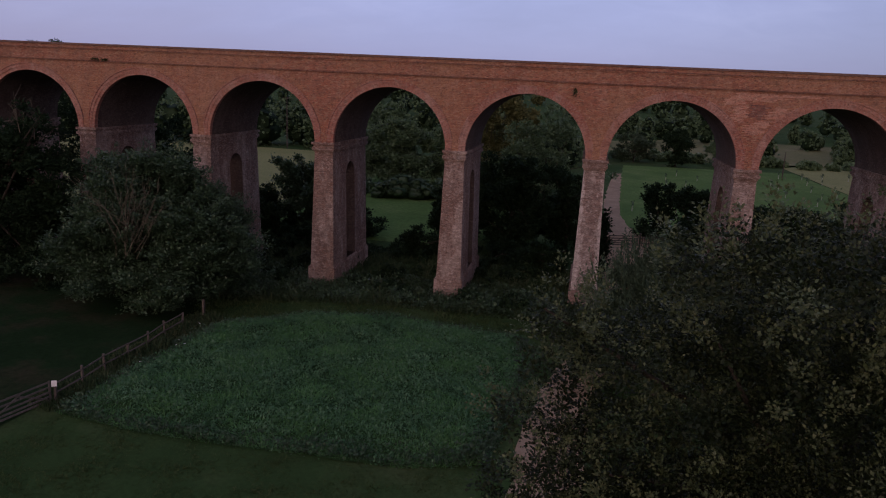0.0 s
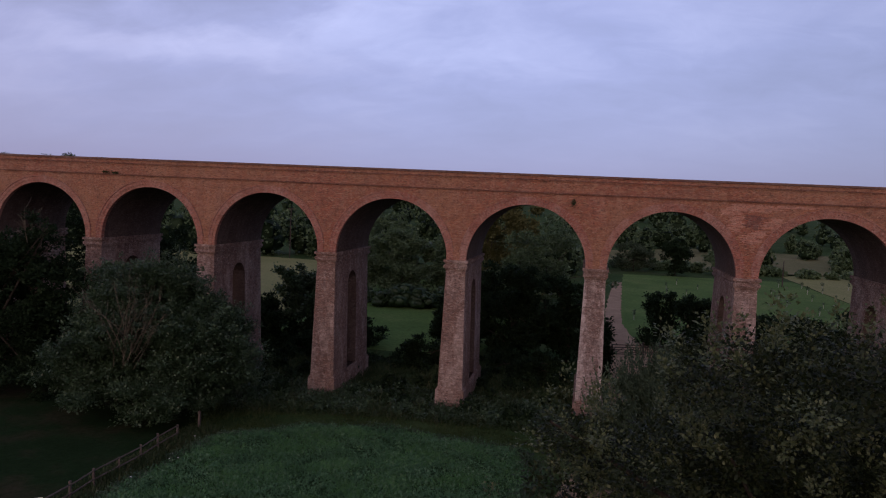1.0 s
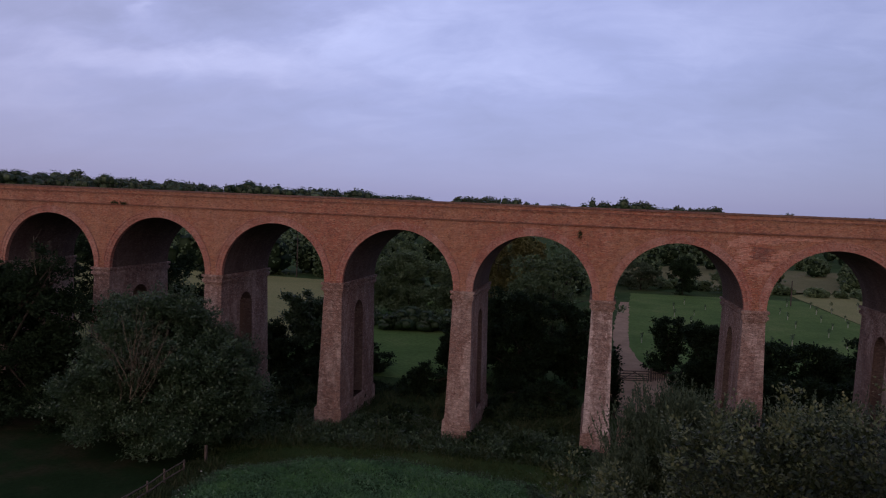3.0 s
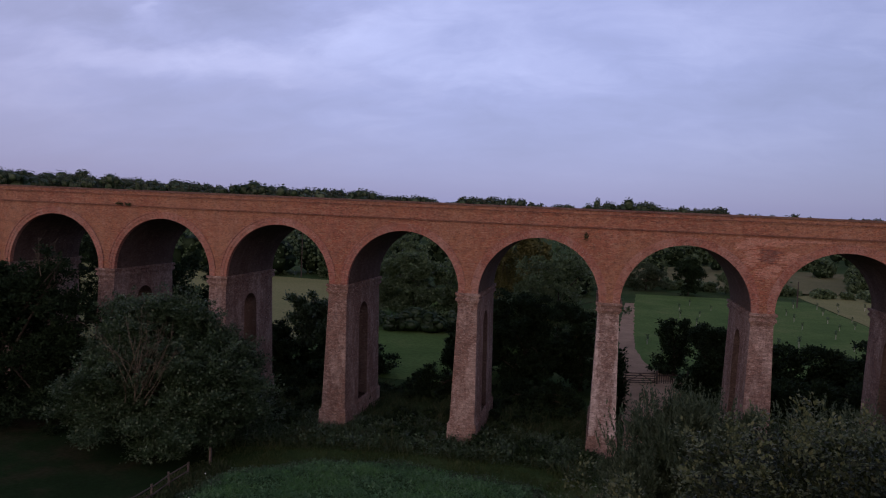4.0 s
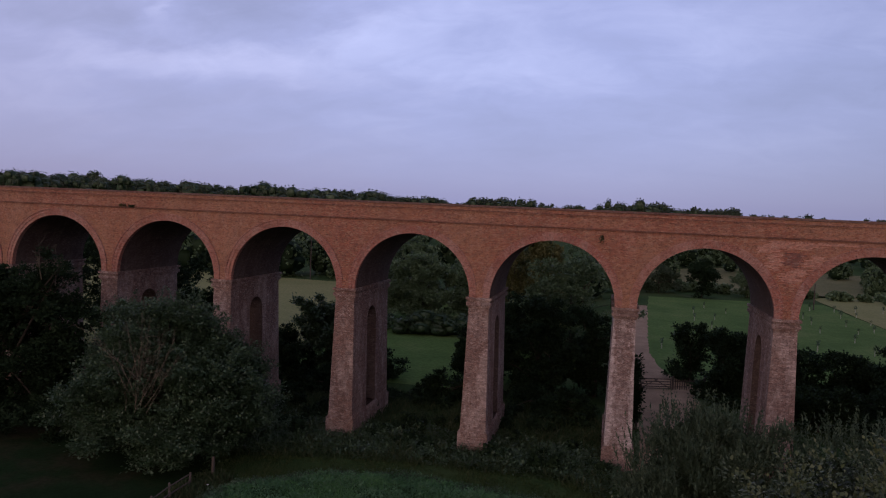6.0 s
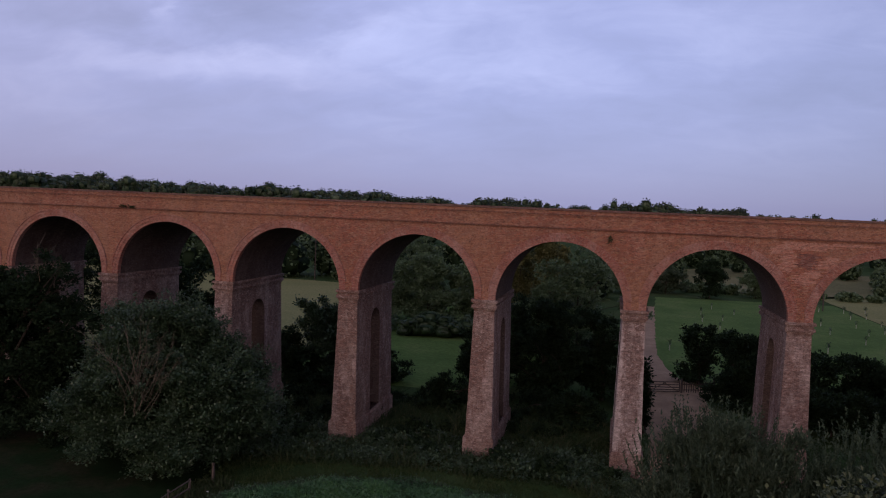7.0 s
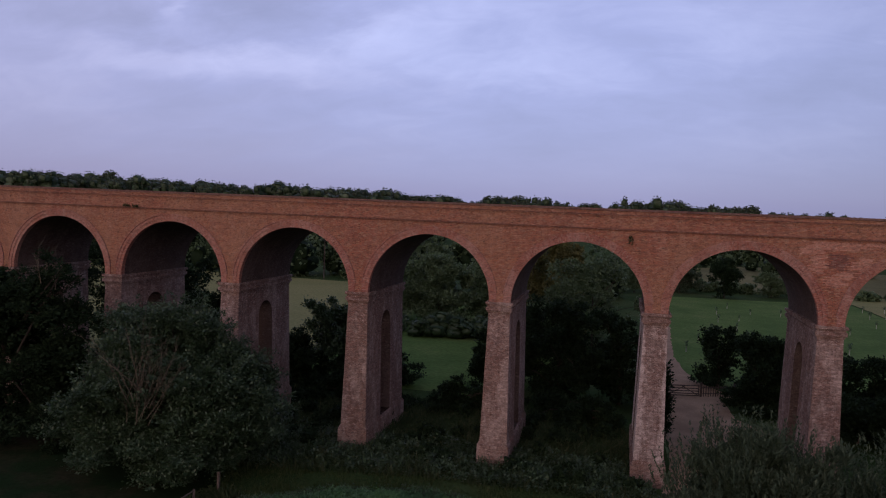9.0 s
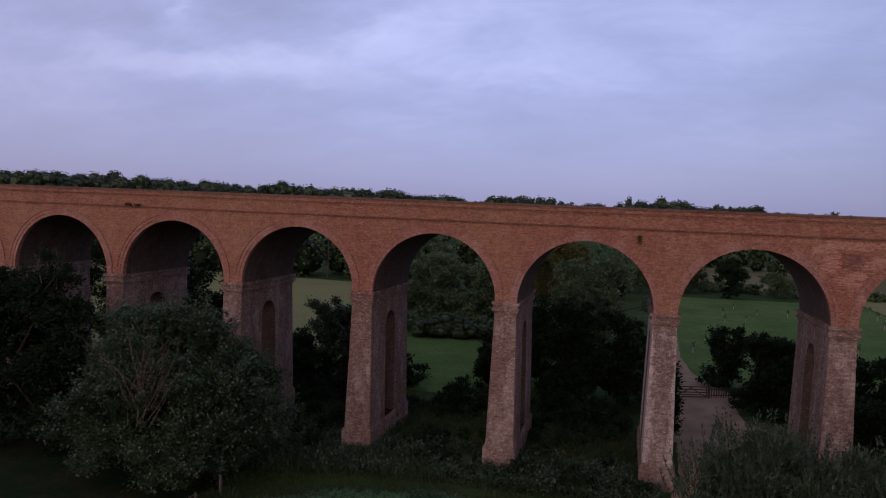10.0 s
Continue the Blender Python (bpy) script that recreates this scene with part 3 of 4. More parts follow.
def stepped(levels):
    """Courses of a cap or foot: (out from the shaft, bottom, top)."""
    bm = bmesh.new()
    for out, z0, z1 in levels:
        hw = half_width((z0 + z1) / 2) + out
        fy = front_y((z0 + z1) / 2) - out
        box(bm, -hw, hw, fy, FACE + BACK - fy, z0, z1)
    return bm


def arch_body():
    """One bay between two pier centres: spandrels and barrel vault."""
    bm = bmesh.new()
    n = 40
    arc = [(-R_IN * math.cos(a), SPRING + R_IN * math.sin(a)) for a in np.linspace(0, math.pi, n + 1)]
    line = [(-PITCH / 2, SPRING)] + arc + [(PITCH / 2, SPRING)]
    for y in (FACE, BACK):
        for (xa, za), (xb, zb) in zip(line[:-1], line[1:]):
            if xb - xa > 1e-6:
                bm.faces.new([bm.verts.new(p) for p in ((xa, y, za), (xb, y, zb), (xb, y, TOP), (xa, y, TOP))])
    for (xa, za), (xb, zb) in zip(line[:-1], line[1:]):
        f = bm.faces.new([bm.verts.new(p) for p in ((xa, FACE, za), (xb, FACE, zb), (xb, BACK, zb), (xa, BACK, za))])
        # soffit: its shade is in the darker brick colour
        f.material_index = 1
    box(bm, -PITCH / 2, PITCH / 2, FACE + 0.01, BACK - 0.01, TOP - 0.02, TOP)
    bmesh.ops.remove_doubles(bm, verts=bm.verts[:], dist=0.0005)
    bmesh.ops.recalc_face_normals(bm, faces=bm.faces[:])
    return bm


def ring(r0, r1, y0, y1, a0=0.0):
    """A half ring round the arch centre at the origin."""
    bm = bmesh.new()
    n = 44
    rows = []
    for a in np.linspace(a0, math.pi - a0, n + 1):
        c, s_ = -math.cos(a), math.sin(a)
        rows.append([bm.verts.new((r * c, y, r * s_)) for r, y in ((r0, y0), (r1, y0), (r1, y1), (r0, y1))])
    for p, q in zip(rows[:-1], rows[1:]):
        for i in range(4):
            k = (i + 1) % 4
            bm.faces.new([p[i], q[i], q[k], p[k]])
    bm.faces.new(rows[0])
    bm.faces.new(rows[-1][::-1])
    bmesh.ops.recalc_face_normals(bm, faces=bm.faces[:])
    return bm


def as_mesh(name, bm, material):
    me = bpy.data.meshes.new(name)
    bm.to_mesh(me)
    bm.free()
    me.materials.append(material)
    return me


SHAFT = as_mesh("shaft", pier_shaft(), M_PIER)
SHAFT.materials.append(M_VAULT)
SHAFT_LIME = SHAFT.copy()
SHAFT_LIME.materials[0] = M_LIME
CAP = as_mesh("capital", stepped([(0.07, 9.36, 9.50), (0.17, 9.504, 9.74), (0.09, 9.744, 9.92), (0.20, 9.924, 10.12)]), M_PIER)
FOOT = as_mesh("plinth", stepped([(0.12, G - 0.6, 0.02), (0.07, 0.024, 0.11), (0.03, 0.114, 0.2)]), M_PIER)
BODY = as_mesh("arch", arch_body(), M_BRICK)
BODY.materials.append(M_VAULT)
RING_IN = as_mesh("inner_ring", ring(R_IN - 0.005, R_IN + 0.24, FACE - 0.02, FACE + 0.35), M_RING)
RING_OUT = as_mesh("outer_ring", ring(R_IN + 0.244, R_IN + 0.50, FACE - 0.06, FACE + 0.3), M_RING)
HOOD = as_mesh("hood_mould", ring(R_IN + 0.504, R_IN + 0.575, FACE - 0.11, FACE + 0.2, 0.12), M_RING)
for k in PIERS:
    x = X0 + k * PITCH
    pier = under("pier", SHAFT_LIME if k == 1 else SHAFT, viaduct, "tapering weathered brick pier with a tall arched opening")
    pier.location = (x, 0, 0)
    under("capital", CAP, pier)
    under("plinth", FOOT, pier)
    if k < PIERS[-1]:
        bay = under("arch", BODY, viaduct, "round brick arch")
        bay.location = (x + PITCH / 2, 0, 0)
        for nm, me in (("inner_ring", RING_IN), ("outer_ring", RING_OUT), ("hood_mould", HOOD)):
            r = under(nm, me, bay)
            r.location = (0, 0, SPRING)
XA, XB = X0 + PIERS[0] * PITCH, X0 + PIERS[-1] * PITCH


def long_course(name, levels, material, label=""):
    """Courses that run the whole length along both faces; ends step slightly, like laid brick."""
    bm = bmesh.new()
    for out, thick, z0, z1 in levels:
        box(bm, XA, XB, FACE - out, FACE - out + thick, z0, z1)
        box(bm, XA, XB, BACK + out - thick, BACK + out, z0, z1)
    return part(name, bm, material, viaduct, label)


long_course("string_course", [(0.09, 0.5, 15.50, 15.60)], M_STRING)
long_course("string_course", [(0.05, 0.5, 15.604, 15.70)], M_BRICK)
long_course("parapet", [(0.02, 0.5, 15.704, 16.46)], M_BRICK, "plain red brick parapet")
long_course("corbel_course", [(0.07, 0.5, 16.464, 16.53)], M_STRING)
bmt = bmesh.new()
rng_d = np.random.default_rng(81)
for i in range(int((XB - XA) / 0.23)):
    if rng_d.random() < 0.94:
        x, o_ = XA + 0.23 * i, rng_d.uniform(-0.008, 0.008)
        box(bmt, x, x + 0.118, FACE - 0.085 + o_, FACE + 0.02, 16.40, 16.462)
tagged(part("dentil_course", bmt, M_BRICK, viaduct, "row of projecting header bricks"), kind="stuff")
long_course("parapet_cap", [(0.03, 0.5, 16.534, 16.77)], M_BRICK)
long_course("coping", [(0.11, 0.7, 16.774, 16.92)], M_COPE, "dark weathered brick coping")


def repair(label, spots, tones, seed):
    """Courses of other brick let into the face, with stepped ends."""
    rng = np.random.default_rng(seed)
    bm = bmesh.new()
    row = 0.082
    for i in range(int(min(q[2] for q in spots) / row), int(max(q[3] for q in spots) / row)):
        z = i * row
        runs = []
        for x0, x1, z0, z1 in spots:
            if z0 <= z < z1:
                pinch = 0.2 * (x1 - x0) * abs(2 * (z - z0) / (z1 - z0) - 1) ** 2
                runs.append([x0 + pinch + 0.117 * rng.integers(-2, 3), x1 - pinch + 0.117 * rng.integers(-2, 3)])
        runs.sort()
        joined = []
        for a, b in runs:
            if joined and a <= joined[-1][1] + 0.02:
                joined[-1][1] = max(joined[-1][1], b)
            elif b - a > 0.15:
                joined.append([a, b])
        for a, b in joined:
            box(bm, a, b, FACE - 0.012, FACE + 0.05, z + 0.003, z + 0.079)
    return part("brick_repair", bm, tones, viaduct, label)


M_OLD = brick_material("dark_patch_brick", (0.2, 0.07, 0.05), (0.22, 0.11, 0.075), (0.1, 0.042, 0.034), (0.14, 0.1, 0.085), (0.38, 0.28, 0.23), 0.1)
repair("patch of newer paler brick in the spandrel", [(-0.3, 1.2, 14.5, 14.95), (0.3, 3.6, 14.8, 15.3), (1.35, 2.6, 12.5, 13.2), (2.0, 3.1, 13.0, 13.45), (2.95, 3.9, 13.4, 14.5), (0.5, 1.3, 13.3, 14.5), (3.5, 6.3, 15.1, 15.35)], M_NEW, 71)
repair("square of dark old brick in the spandrel", [(1.5, 2.75, 13.6, 14.6)], M_OLD, 72)
bmd = bmesh.new()
box(bmd, XA, XB, FACE + 0.5, BACK - 0.5, TOP + 0.004, TOP + 0.3)
part("track_bed", bmd, M_GRAVEL, viaduct)

# ---- trees ----
rng0 = np.random.default_rng(3)


def bush(label, centre, radii, mat, clumps, per, leaf, seed, lobes=12, lump=0.42, name="bush", category="bush"):
    return tree(name, label, (centre[0], centre[1], float(height_at(centre[0], centre[1])) - 0.05), centre[2] + radii[2] - G, lumpy_lobes(np.random.default_rng(seed), centre, radii, lobes, lump) + [((centre[0], centre[1], float(height_at(centre[0], centre[1])) + 0.3 * radii[2]), (0.9 * radii[0], 0.9 * radii[1], 0.4 * radii[2]))], mat, int(clumps * 0.62), int(per * 1.7), leaf * 0.78, leaf * 1.05, seed, 0.16, 10, category=category, boughs=3, top=0.5)


# oak beside the path, below the camera
oak_lobes = lumpy_lobes(rng0, (-3.0, 15.0, 6.0), (5.4, 4.8, 5.9), 44, 0.2, 0.66, (0.74, 1.02)) + [((-10.1, 13.0, 8.6), (0.6, 0.6, 0.5)), ((-10.0, 12.7, 6.9), (0.9, 0.8, 0.9)), ((-9.3, 12.8, 5.4), (1.3, 1.1, 1.2)), ((-9.2, 13.4, 8.0), (0.9, 0.8, 0.8)), ((-9.0, 12.6, 3.6), (1.3, 1.1, 1.3)), ((-9.3, 13.1, 10.3), (0.95, 0.9, 0.8)), ((-8.7, 13.3, 9.0), (1.0, 0.9, 0.9)), ((-9.4, 12.7, 7.4), (0.75, 0.7, 0.7)), ((-8.4, 13.4, 6.4), (0.9, 0.9, 1.0)), ((-7.8, 12.8, 10.1), (1.6, 1.4, 1.2)), ((-6.7, 12.1, 11.8), (1.3, 1.2, 1.1)), ((-5.5, 11.7, 12.1), (1.3, 1.2, 1.1)), ((-3.8, 12.6, 11.9), (1.8, 1.6, 1.3)), ((-1.4, 13.8, 12.0), (2.0, 1.8, 1.4)), ((-5.8, 12.1, 10.2), (2.0, 1.5, 1.5)), ((-4.6, 13.2, 4.6), (3.2, 2.4, 3.0)), ((-1.6, 12.8, 3.4), (4.0, 3.0, 3.2)), ((-6.4, 13.0, 7.0), (2.1, 1.7, 2.2)), ((-6.0, 14.4, 3.0), (2.4, 2.2, 2.2)), ((1.6, 13.4, 7.0), (3.0, 2.6, 4.0)), ((-8.3, 13.2, 8.0), (1.1, 1.0, 1.1)), ((-8.1, 13.0, 6.6), (1.2, 1.1, 1.2)), ((-7.3, 13.2, 5.2), (1.5, 1.3, 1.5))]
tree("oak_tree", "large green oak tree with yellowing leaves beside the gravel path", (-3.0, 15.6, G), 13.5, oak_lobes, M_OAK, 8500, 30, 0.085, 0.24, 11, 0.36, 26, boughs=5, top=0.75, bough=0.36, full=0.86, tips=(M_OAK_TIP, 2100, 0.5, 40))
WILLOW = dict(category="bush", boughs=4, top=0.6, droop=-0.7, slim=0.16)
willow_lobes = lumpy_lobes(rng0, (-4.6, 38.6, 2.2), (4.2, 3.4, 4.2), 18, 0.32) + [((-7.2, 37.6, 2.4), (1.8, 1.8, 3.2)), ((-5.0, 37.0, 5.0), (1.8, 1.6, 1.9)), ((-2.6, 37.4, 5.2), (1.8, 1.6, 1.9))]
tree("willow_bush", "grey-green willow bush in front of the piers", (-4.4, 38.8, G), 7.0, willow_lobes, M_WILLOW, 3600, 26, 0.24, 0.4, 13, 0.2, 20, **WILLOW)
tree("willow_bush", "grey-green willow bush in front of the piers", (3.0, 38.6, G), 7.0, lumpy_lobes(rng0, (2.8, 38.4, 2.3), (4.8, 3.4, 4.2), 20, 0.32), M_WILLOW, 3400, 26, 0.24, 0.4, 14, 0.2, 20, **WILLOW)



def shoots(parent, lobes, count, seed):
    """Long upright leafy shoots over the top of a bush."""
    rng = np.random.default_rng(seed)
    f = np.array(parent.location)
    c, o = crown_points(rng, lobes, count, 0.0, 1.0)
    keep = o[:, 2] > 0.35
    c, o = c[keep] - f, o[keep]
    way = 0.35 * o + rng.normal(0, 0.16, o.shape) + np.array([0, 0, 1.0])
    ln = rng.uniform(0.5, 1.3, (len(c), 1))
    pts = np.concatenate([c + way * ln * t for t in np.linspace(0, 1, 9)])
    v = tufts(rng, pts, np.tile(way, (9, 1)), 0.07, 3, 0.2, 0.15, -0.5)
    under("shoot", mesh_from("shoot", v, quads(len(v) // 4), M_WILLOW), parent, "upright pale leafy shoots")


for w_ob, seed_ in zip([o_ for o_ in bpy.data.objects if o_.name.startswith("willow_bush")], (61, 62)):
    wx = -4.6 if seed_ == 61 else 2.8
    shoots(w_ob, [((wx, 38.5, 2.25), (4.3, 3.4, 4.2))], 520, seed_)

# round tree with a fan of dead branches
maple_lobes = lumpy_lobes(rng0, (-38.8, 45.6, 2.3), (6.3, 5.0, 4.6), 40, 0.27, 0.62, (0.76, 1.0)) + [((-40.4, 45.5, 6.6), (3.2, 2.6, 2.2)), ((-36.4, 45.5, 6.2), (2.4, 2.2, 2.0)), ((-39.0, 45.0, 8.2), (1.9, 1.9, 1.3)), ((-44.8, 44.0, 0.8), (2.4, 2.2, 1.7)), ((-33.8, 44.6, 1.8), (2.0, 2.0, 2.8)), ((-41.8, 44.0, 5.2), (2.4, 2.0, 1.7)), ((-43.2, 45.2, 4.6), (2.6, 2.2, 2.4)), ((-41.6, 46.2, 7.2), (2.4, 2.0, 1.8)), ((-44.6, 45.0, 2.2), (1.8, 1.8, 1.6)), ((-37.2, 43.4, 4.0), (2.4, 2.0, 2.0)), ((-35.0, 43.8, 4.6), (2.2, 2.0, 2.0)), ((-40.0, 42.4, 0.6), (3.0, 2.0, 1.8)), ((-43.6, 43.2, 1.2), (2.4, 1.8, 1.8)), ((-36.6, 42.4, 1.0), (2.6, 1.8, 2.0))]
maple = tree("maple_tree", "broad round green tree with a fan of bare dead branches", (-39.2, 45.6, G), 10.8, maple_lobes, M_LEAF, 7400, 26, 0.19, 0.4, 15, 0.35, 36, thin=((0.5, -4.4, 6.4), (1.9, 2.6, 2.4), 0.4), boughs=4, top=0.8, bough=0.5, full=0.66, tips=(M_LEAF, 900, 0.75, 26))


def dead_fan(parent, foot, reach, count, seed, wide=0.5):
    rng = np.random.default_rng(seed)
    for i in range(count):
        a = Vector(foot) + Vector((rng.normal(0, 0.5), rng.normal(0, 0.3), rng.uniform(-0.6, 1.8)))
        w = Vector((rng.uniform(-wide, wide), rng.uniform(-0.22, 0.12), rng.uniform(0.7, 1.1))).normalized()
        ln = reach * rng.uniform(0.55, 1.1)
        pts = [a + w * ln * t + Vector(rng.normal(0, 0.14, 3)) * t for t in (0, 0.3, 0.6, 1.0)]
        runs = [(pts, [0.034, 0.027, 0.02, 0.009])]
        for k in range(7):
            b = pts[1].lerp(pts[3], rng.uniform(0, 0.95))
            w2 = (w + Vector(rng.normal(0, 0.5, 3))).normalized()
            e = b + w2 * rng.uniform(0.5, 1.4)
            runs.append(([b, b.lerp(e, 0.5) + Vector(rng.normal(0, 0.08, 3)), e], [0.015, 0.011, 0.006]))
        under("dead_branch", tubes_mesh("dead_branch", runs, M_TWIG, 4), parent, "bare pale dead branch")


dead_fan(maple, (0.5, -4.4, 4.7), 4.8, 22, 5, 0.75)
dark_lobes = lumpy_lobes(rng0, (-56.0, 47.3, 4.4), (7.6, 4.0, 6.4), 40, 0.28) + [((-49.8, 47.6, 3.4), (3.0, 2.6, 4.6)), ((-53.0, 46.8, 8.6), (3.0, 2.4, 2.8)), ((-60.0, 46.8, 9.6), (3.4, 2.4, 2.8)), ((-51.2, 46.6, 8.8), (2.4, 1.9, 2.6)), ((-48.6, 47.4, 7.2), (2.2, 2.0, 3.2)), ((-50.2, 46.0, 11.6), (0.6, 0.5, 0.9)), ((-48.7, 46.0, 11.0), (0.7, 0.5, 0.5)), ((-56.0, 45.2, 0.4), (6.0, 2.4, 2.0)), ((-49.6, 45.6, 0.0), (3.0, 2.2, 1.9))]
dark = tree("dark_tree", "tall dark green tree against the viaduct", (-56, 47.6, G), 13.5, dark_lobes, M_DARK, 3600, 26, 0.25, 0.45, 16, 0.35, 24, boughs=4, top=0.6)
dead_fan(dark, (5.6, -1.6, 10.8), 2.6, 4, 6)

# behind the viaduct, arch by arch
BACKS = [
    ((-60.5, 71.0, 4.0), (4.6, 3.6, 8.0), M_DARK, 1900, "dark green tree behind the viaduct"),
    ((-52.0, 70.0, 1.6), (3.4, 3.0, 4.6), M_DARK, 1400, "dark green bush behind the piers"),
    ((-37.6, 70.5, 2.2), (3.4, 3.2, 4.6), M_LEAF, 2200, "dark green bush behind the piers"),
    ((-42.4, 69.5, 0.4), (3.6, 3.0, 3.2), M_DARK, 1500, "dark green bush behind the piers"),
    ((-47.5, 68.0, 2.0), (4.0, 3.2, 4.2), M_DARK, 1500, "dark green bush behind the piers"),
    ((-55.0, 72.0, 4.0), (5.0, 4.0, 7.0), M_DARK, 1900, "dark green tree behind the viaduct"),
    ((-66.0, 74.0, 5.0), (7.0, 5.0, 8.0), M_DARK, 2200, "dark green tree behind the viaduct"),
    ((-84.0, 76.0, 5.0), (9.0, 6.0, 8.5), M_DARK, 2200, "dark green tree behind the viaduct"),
]
BACKS_MIDDLE = [
    ((-37.5, 108.0, 3.8), (6.6, 5.0, 5.4), M_MID, 2400, "round green tree beyond a small field"),
    ((-46.0, 112.0, 3.2), (5.0, 4.4, 5.2), M_MID, 1700, "round green tree beyond a small field"),
    ((-29.0, 110.0, 3.4), (5.4, 4.6, 5.6), M_MID, 1700, "round green tree beyond a small field"),
    ((-47.0, 134.0, 4.5), (7.0, 5.0, 6.4), M_MID, 1700, "green tree in a hedgerow"),
    ((-33.0, 136.0, 4.2), (6.5, 5.0, 6.2), M_MID, 1700, "green tree in a hedgerow"),
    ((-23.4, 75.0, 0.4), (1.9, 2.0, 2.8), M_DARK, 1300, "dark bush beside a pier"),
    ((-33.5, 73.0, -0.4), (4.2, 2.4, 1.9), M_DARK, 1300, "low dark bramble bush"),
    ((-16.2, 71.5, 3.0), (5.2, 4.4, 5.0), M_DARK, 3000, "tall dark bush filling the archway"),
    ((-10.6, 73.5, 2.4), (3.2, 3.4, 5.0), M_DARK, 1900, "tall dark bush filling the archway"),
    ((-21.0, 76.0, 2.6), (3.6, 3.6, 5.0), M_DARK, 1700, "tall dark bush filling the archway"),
    ((-14.0, 90.0, 5.0), (7.0, 5.0, 6.8), M_MID, 2200, "green tree behind the dark bushes"),
    ((-23.0, 100.0, 6.0), (3.0, 3.0, 7.4), M_OLIVE, 1500, "tall olive-green poplar behind the viaduct"),
    ((-18.4, 102.0, 6.4), (3.2, 3.0, 7.6), M_OLIVE, 1500, "tall olive-green poplar behind the viaduct"),
]
BACKS_RIGHT = [
    ((-7.0, 63.6, 1.6), (0.32, 0.5, 2.9), M_DARK, 160, "narrow dark bush grown up beside a pier"),
    ((8.6, 69.0, 0.0), (3.8, 2.8, 2.6), M_DARK, 1300, "low dark bush beside the gravel under the arch"),
    ((15.5, 69.5, 0.2), (4.4, 2.8, 2.9), M_DARK, 1300, "low dark bush beside the gravel under the arch"),
    ((22.5, 70.0, 0.2), (4.4, 2.8, 2.9), M_DARK, 1200, "low dark bush beside the gravel under the arch"),
    ((2.6, 76.6, 1.3), (3.9, 2.8, 3.9), M_DARK, 2600, "dark bush behind the wooden gate"),
    ((-0.4, 84.8, 1.2), (2.8, 2.1, 4.0), M_DARK, 900, "dark bush with upright shoots behind the gate"),
    ((8.6, 80.0, 0.6), (4.2, 3.0, 3.0), M_DARK, 1500, "dark bush behind the viaduct"),
    ((6.6, 83.0, 0.6), (4.0, 2.8, 3.3), M_DARK, 1300, "dark bush behind the viaduct"),
    ((12.6, 76.0, 0.8), (4.2, 2.8, 3.9), M_DARK, 1500, "dark bush behind the viaduct"),
    ((20.5, 76.5, 1.0), (4.4, 2.8, 4.2), M_DARK, 1500, "dark bush behind the viaduct"),
    ((16.5, 78.0, 1.2), (4.6, 3.4, 4.3), M_DARK, 1600, "dark bush behind the viaduct"),
    ((25.0, 82.0, 1.0), (5.0, 3.4, 3.6), M_DARK, 1400, "dark bush behind the viaduct"),
    ((11.8, 177.0, 3.2), (3.5, 3.2, 4.6), M_DARK, 1500, "dark round tree at the field's edge"),
    ((2.4, 182.0, 1.6), (5.0, 4.0, 4.0), M_WILLOW, 1200, "pale round bush at the field's edge"),
    ((-8.0, 176.0, 3.0), (5.6, 4.0, 5.0), M_MID, 1200, "round green tree at the field's edge"),
    ((23.0, 184.0, 1.2), (4.0, 3.0, 2.8), M_MID, 900, "low bush at the field's edge"),
]
for i, (c, r, mat, n, label) in enumerate(BACKS + BACKS_MIDDLE + BACKS_RIGHT):
    big = c[2] + r[2] > 6.5
    far = c[1] > 90
    bush(label, c, r, mat, n, 12 if far else 13, 0.42 if far else 0.34, 100 + i, 14, 0.36, "tree" if big else "bush", "tree" if big else "bush")


def round_hull():
    """A small quad sphere: a cube's faces in thirds, pushed out."""
    v, f = [], []
    for ax in range(3):
        for sg in (-1, 1):
            o = len(v)
            for a in range(4):
                for b in range(4):
                    p = np.zeros(3)
                    p[ax], p[(ax + 1) % 3], p[(ax + 2) % 3] = sg, a / 1.5 - 1, b / 1.5 - 1
                    v.append(p / np.linalg.norm(p))
            f += [(o + a * 4 + b, o + a * 4 + b + 1, o + a * 4 + b + 5, o + a * 4 + b + 4) for a in range(3) for b in range(3)]
    keys, at_, joined = {}, [], []
    for p in v:
        k = tuple(np.round(p, 4))
        if k not in keys:
            keys[k] = len(joined)
            joined.append(p)
        at_.append(keys[k])
    return np.array(joined), np.array(at_)[np.array(f)]


HULL_V, HULL_F = round_hull()


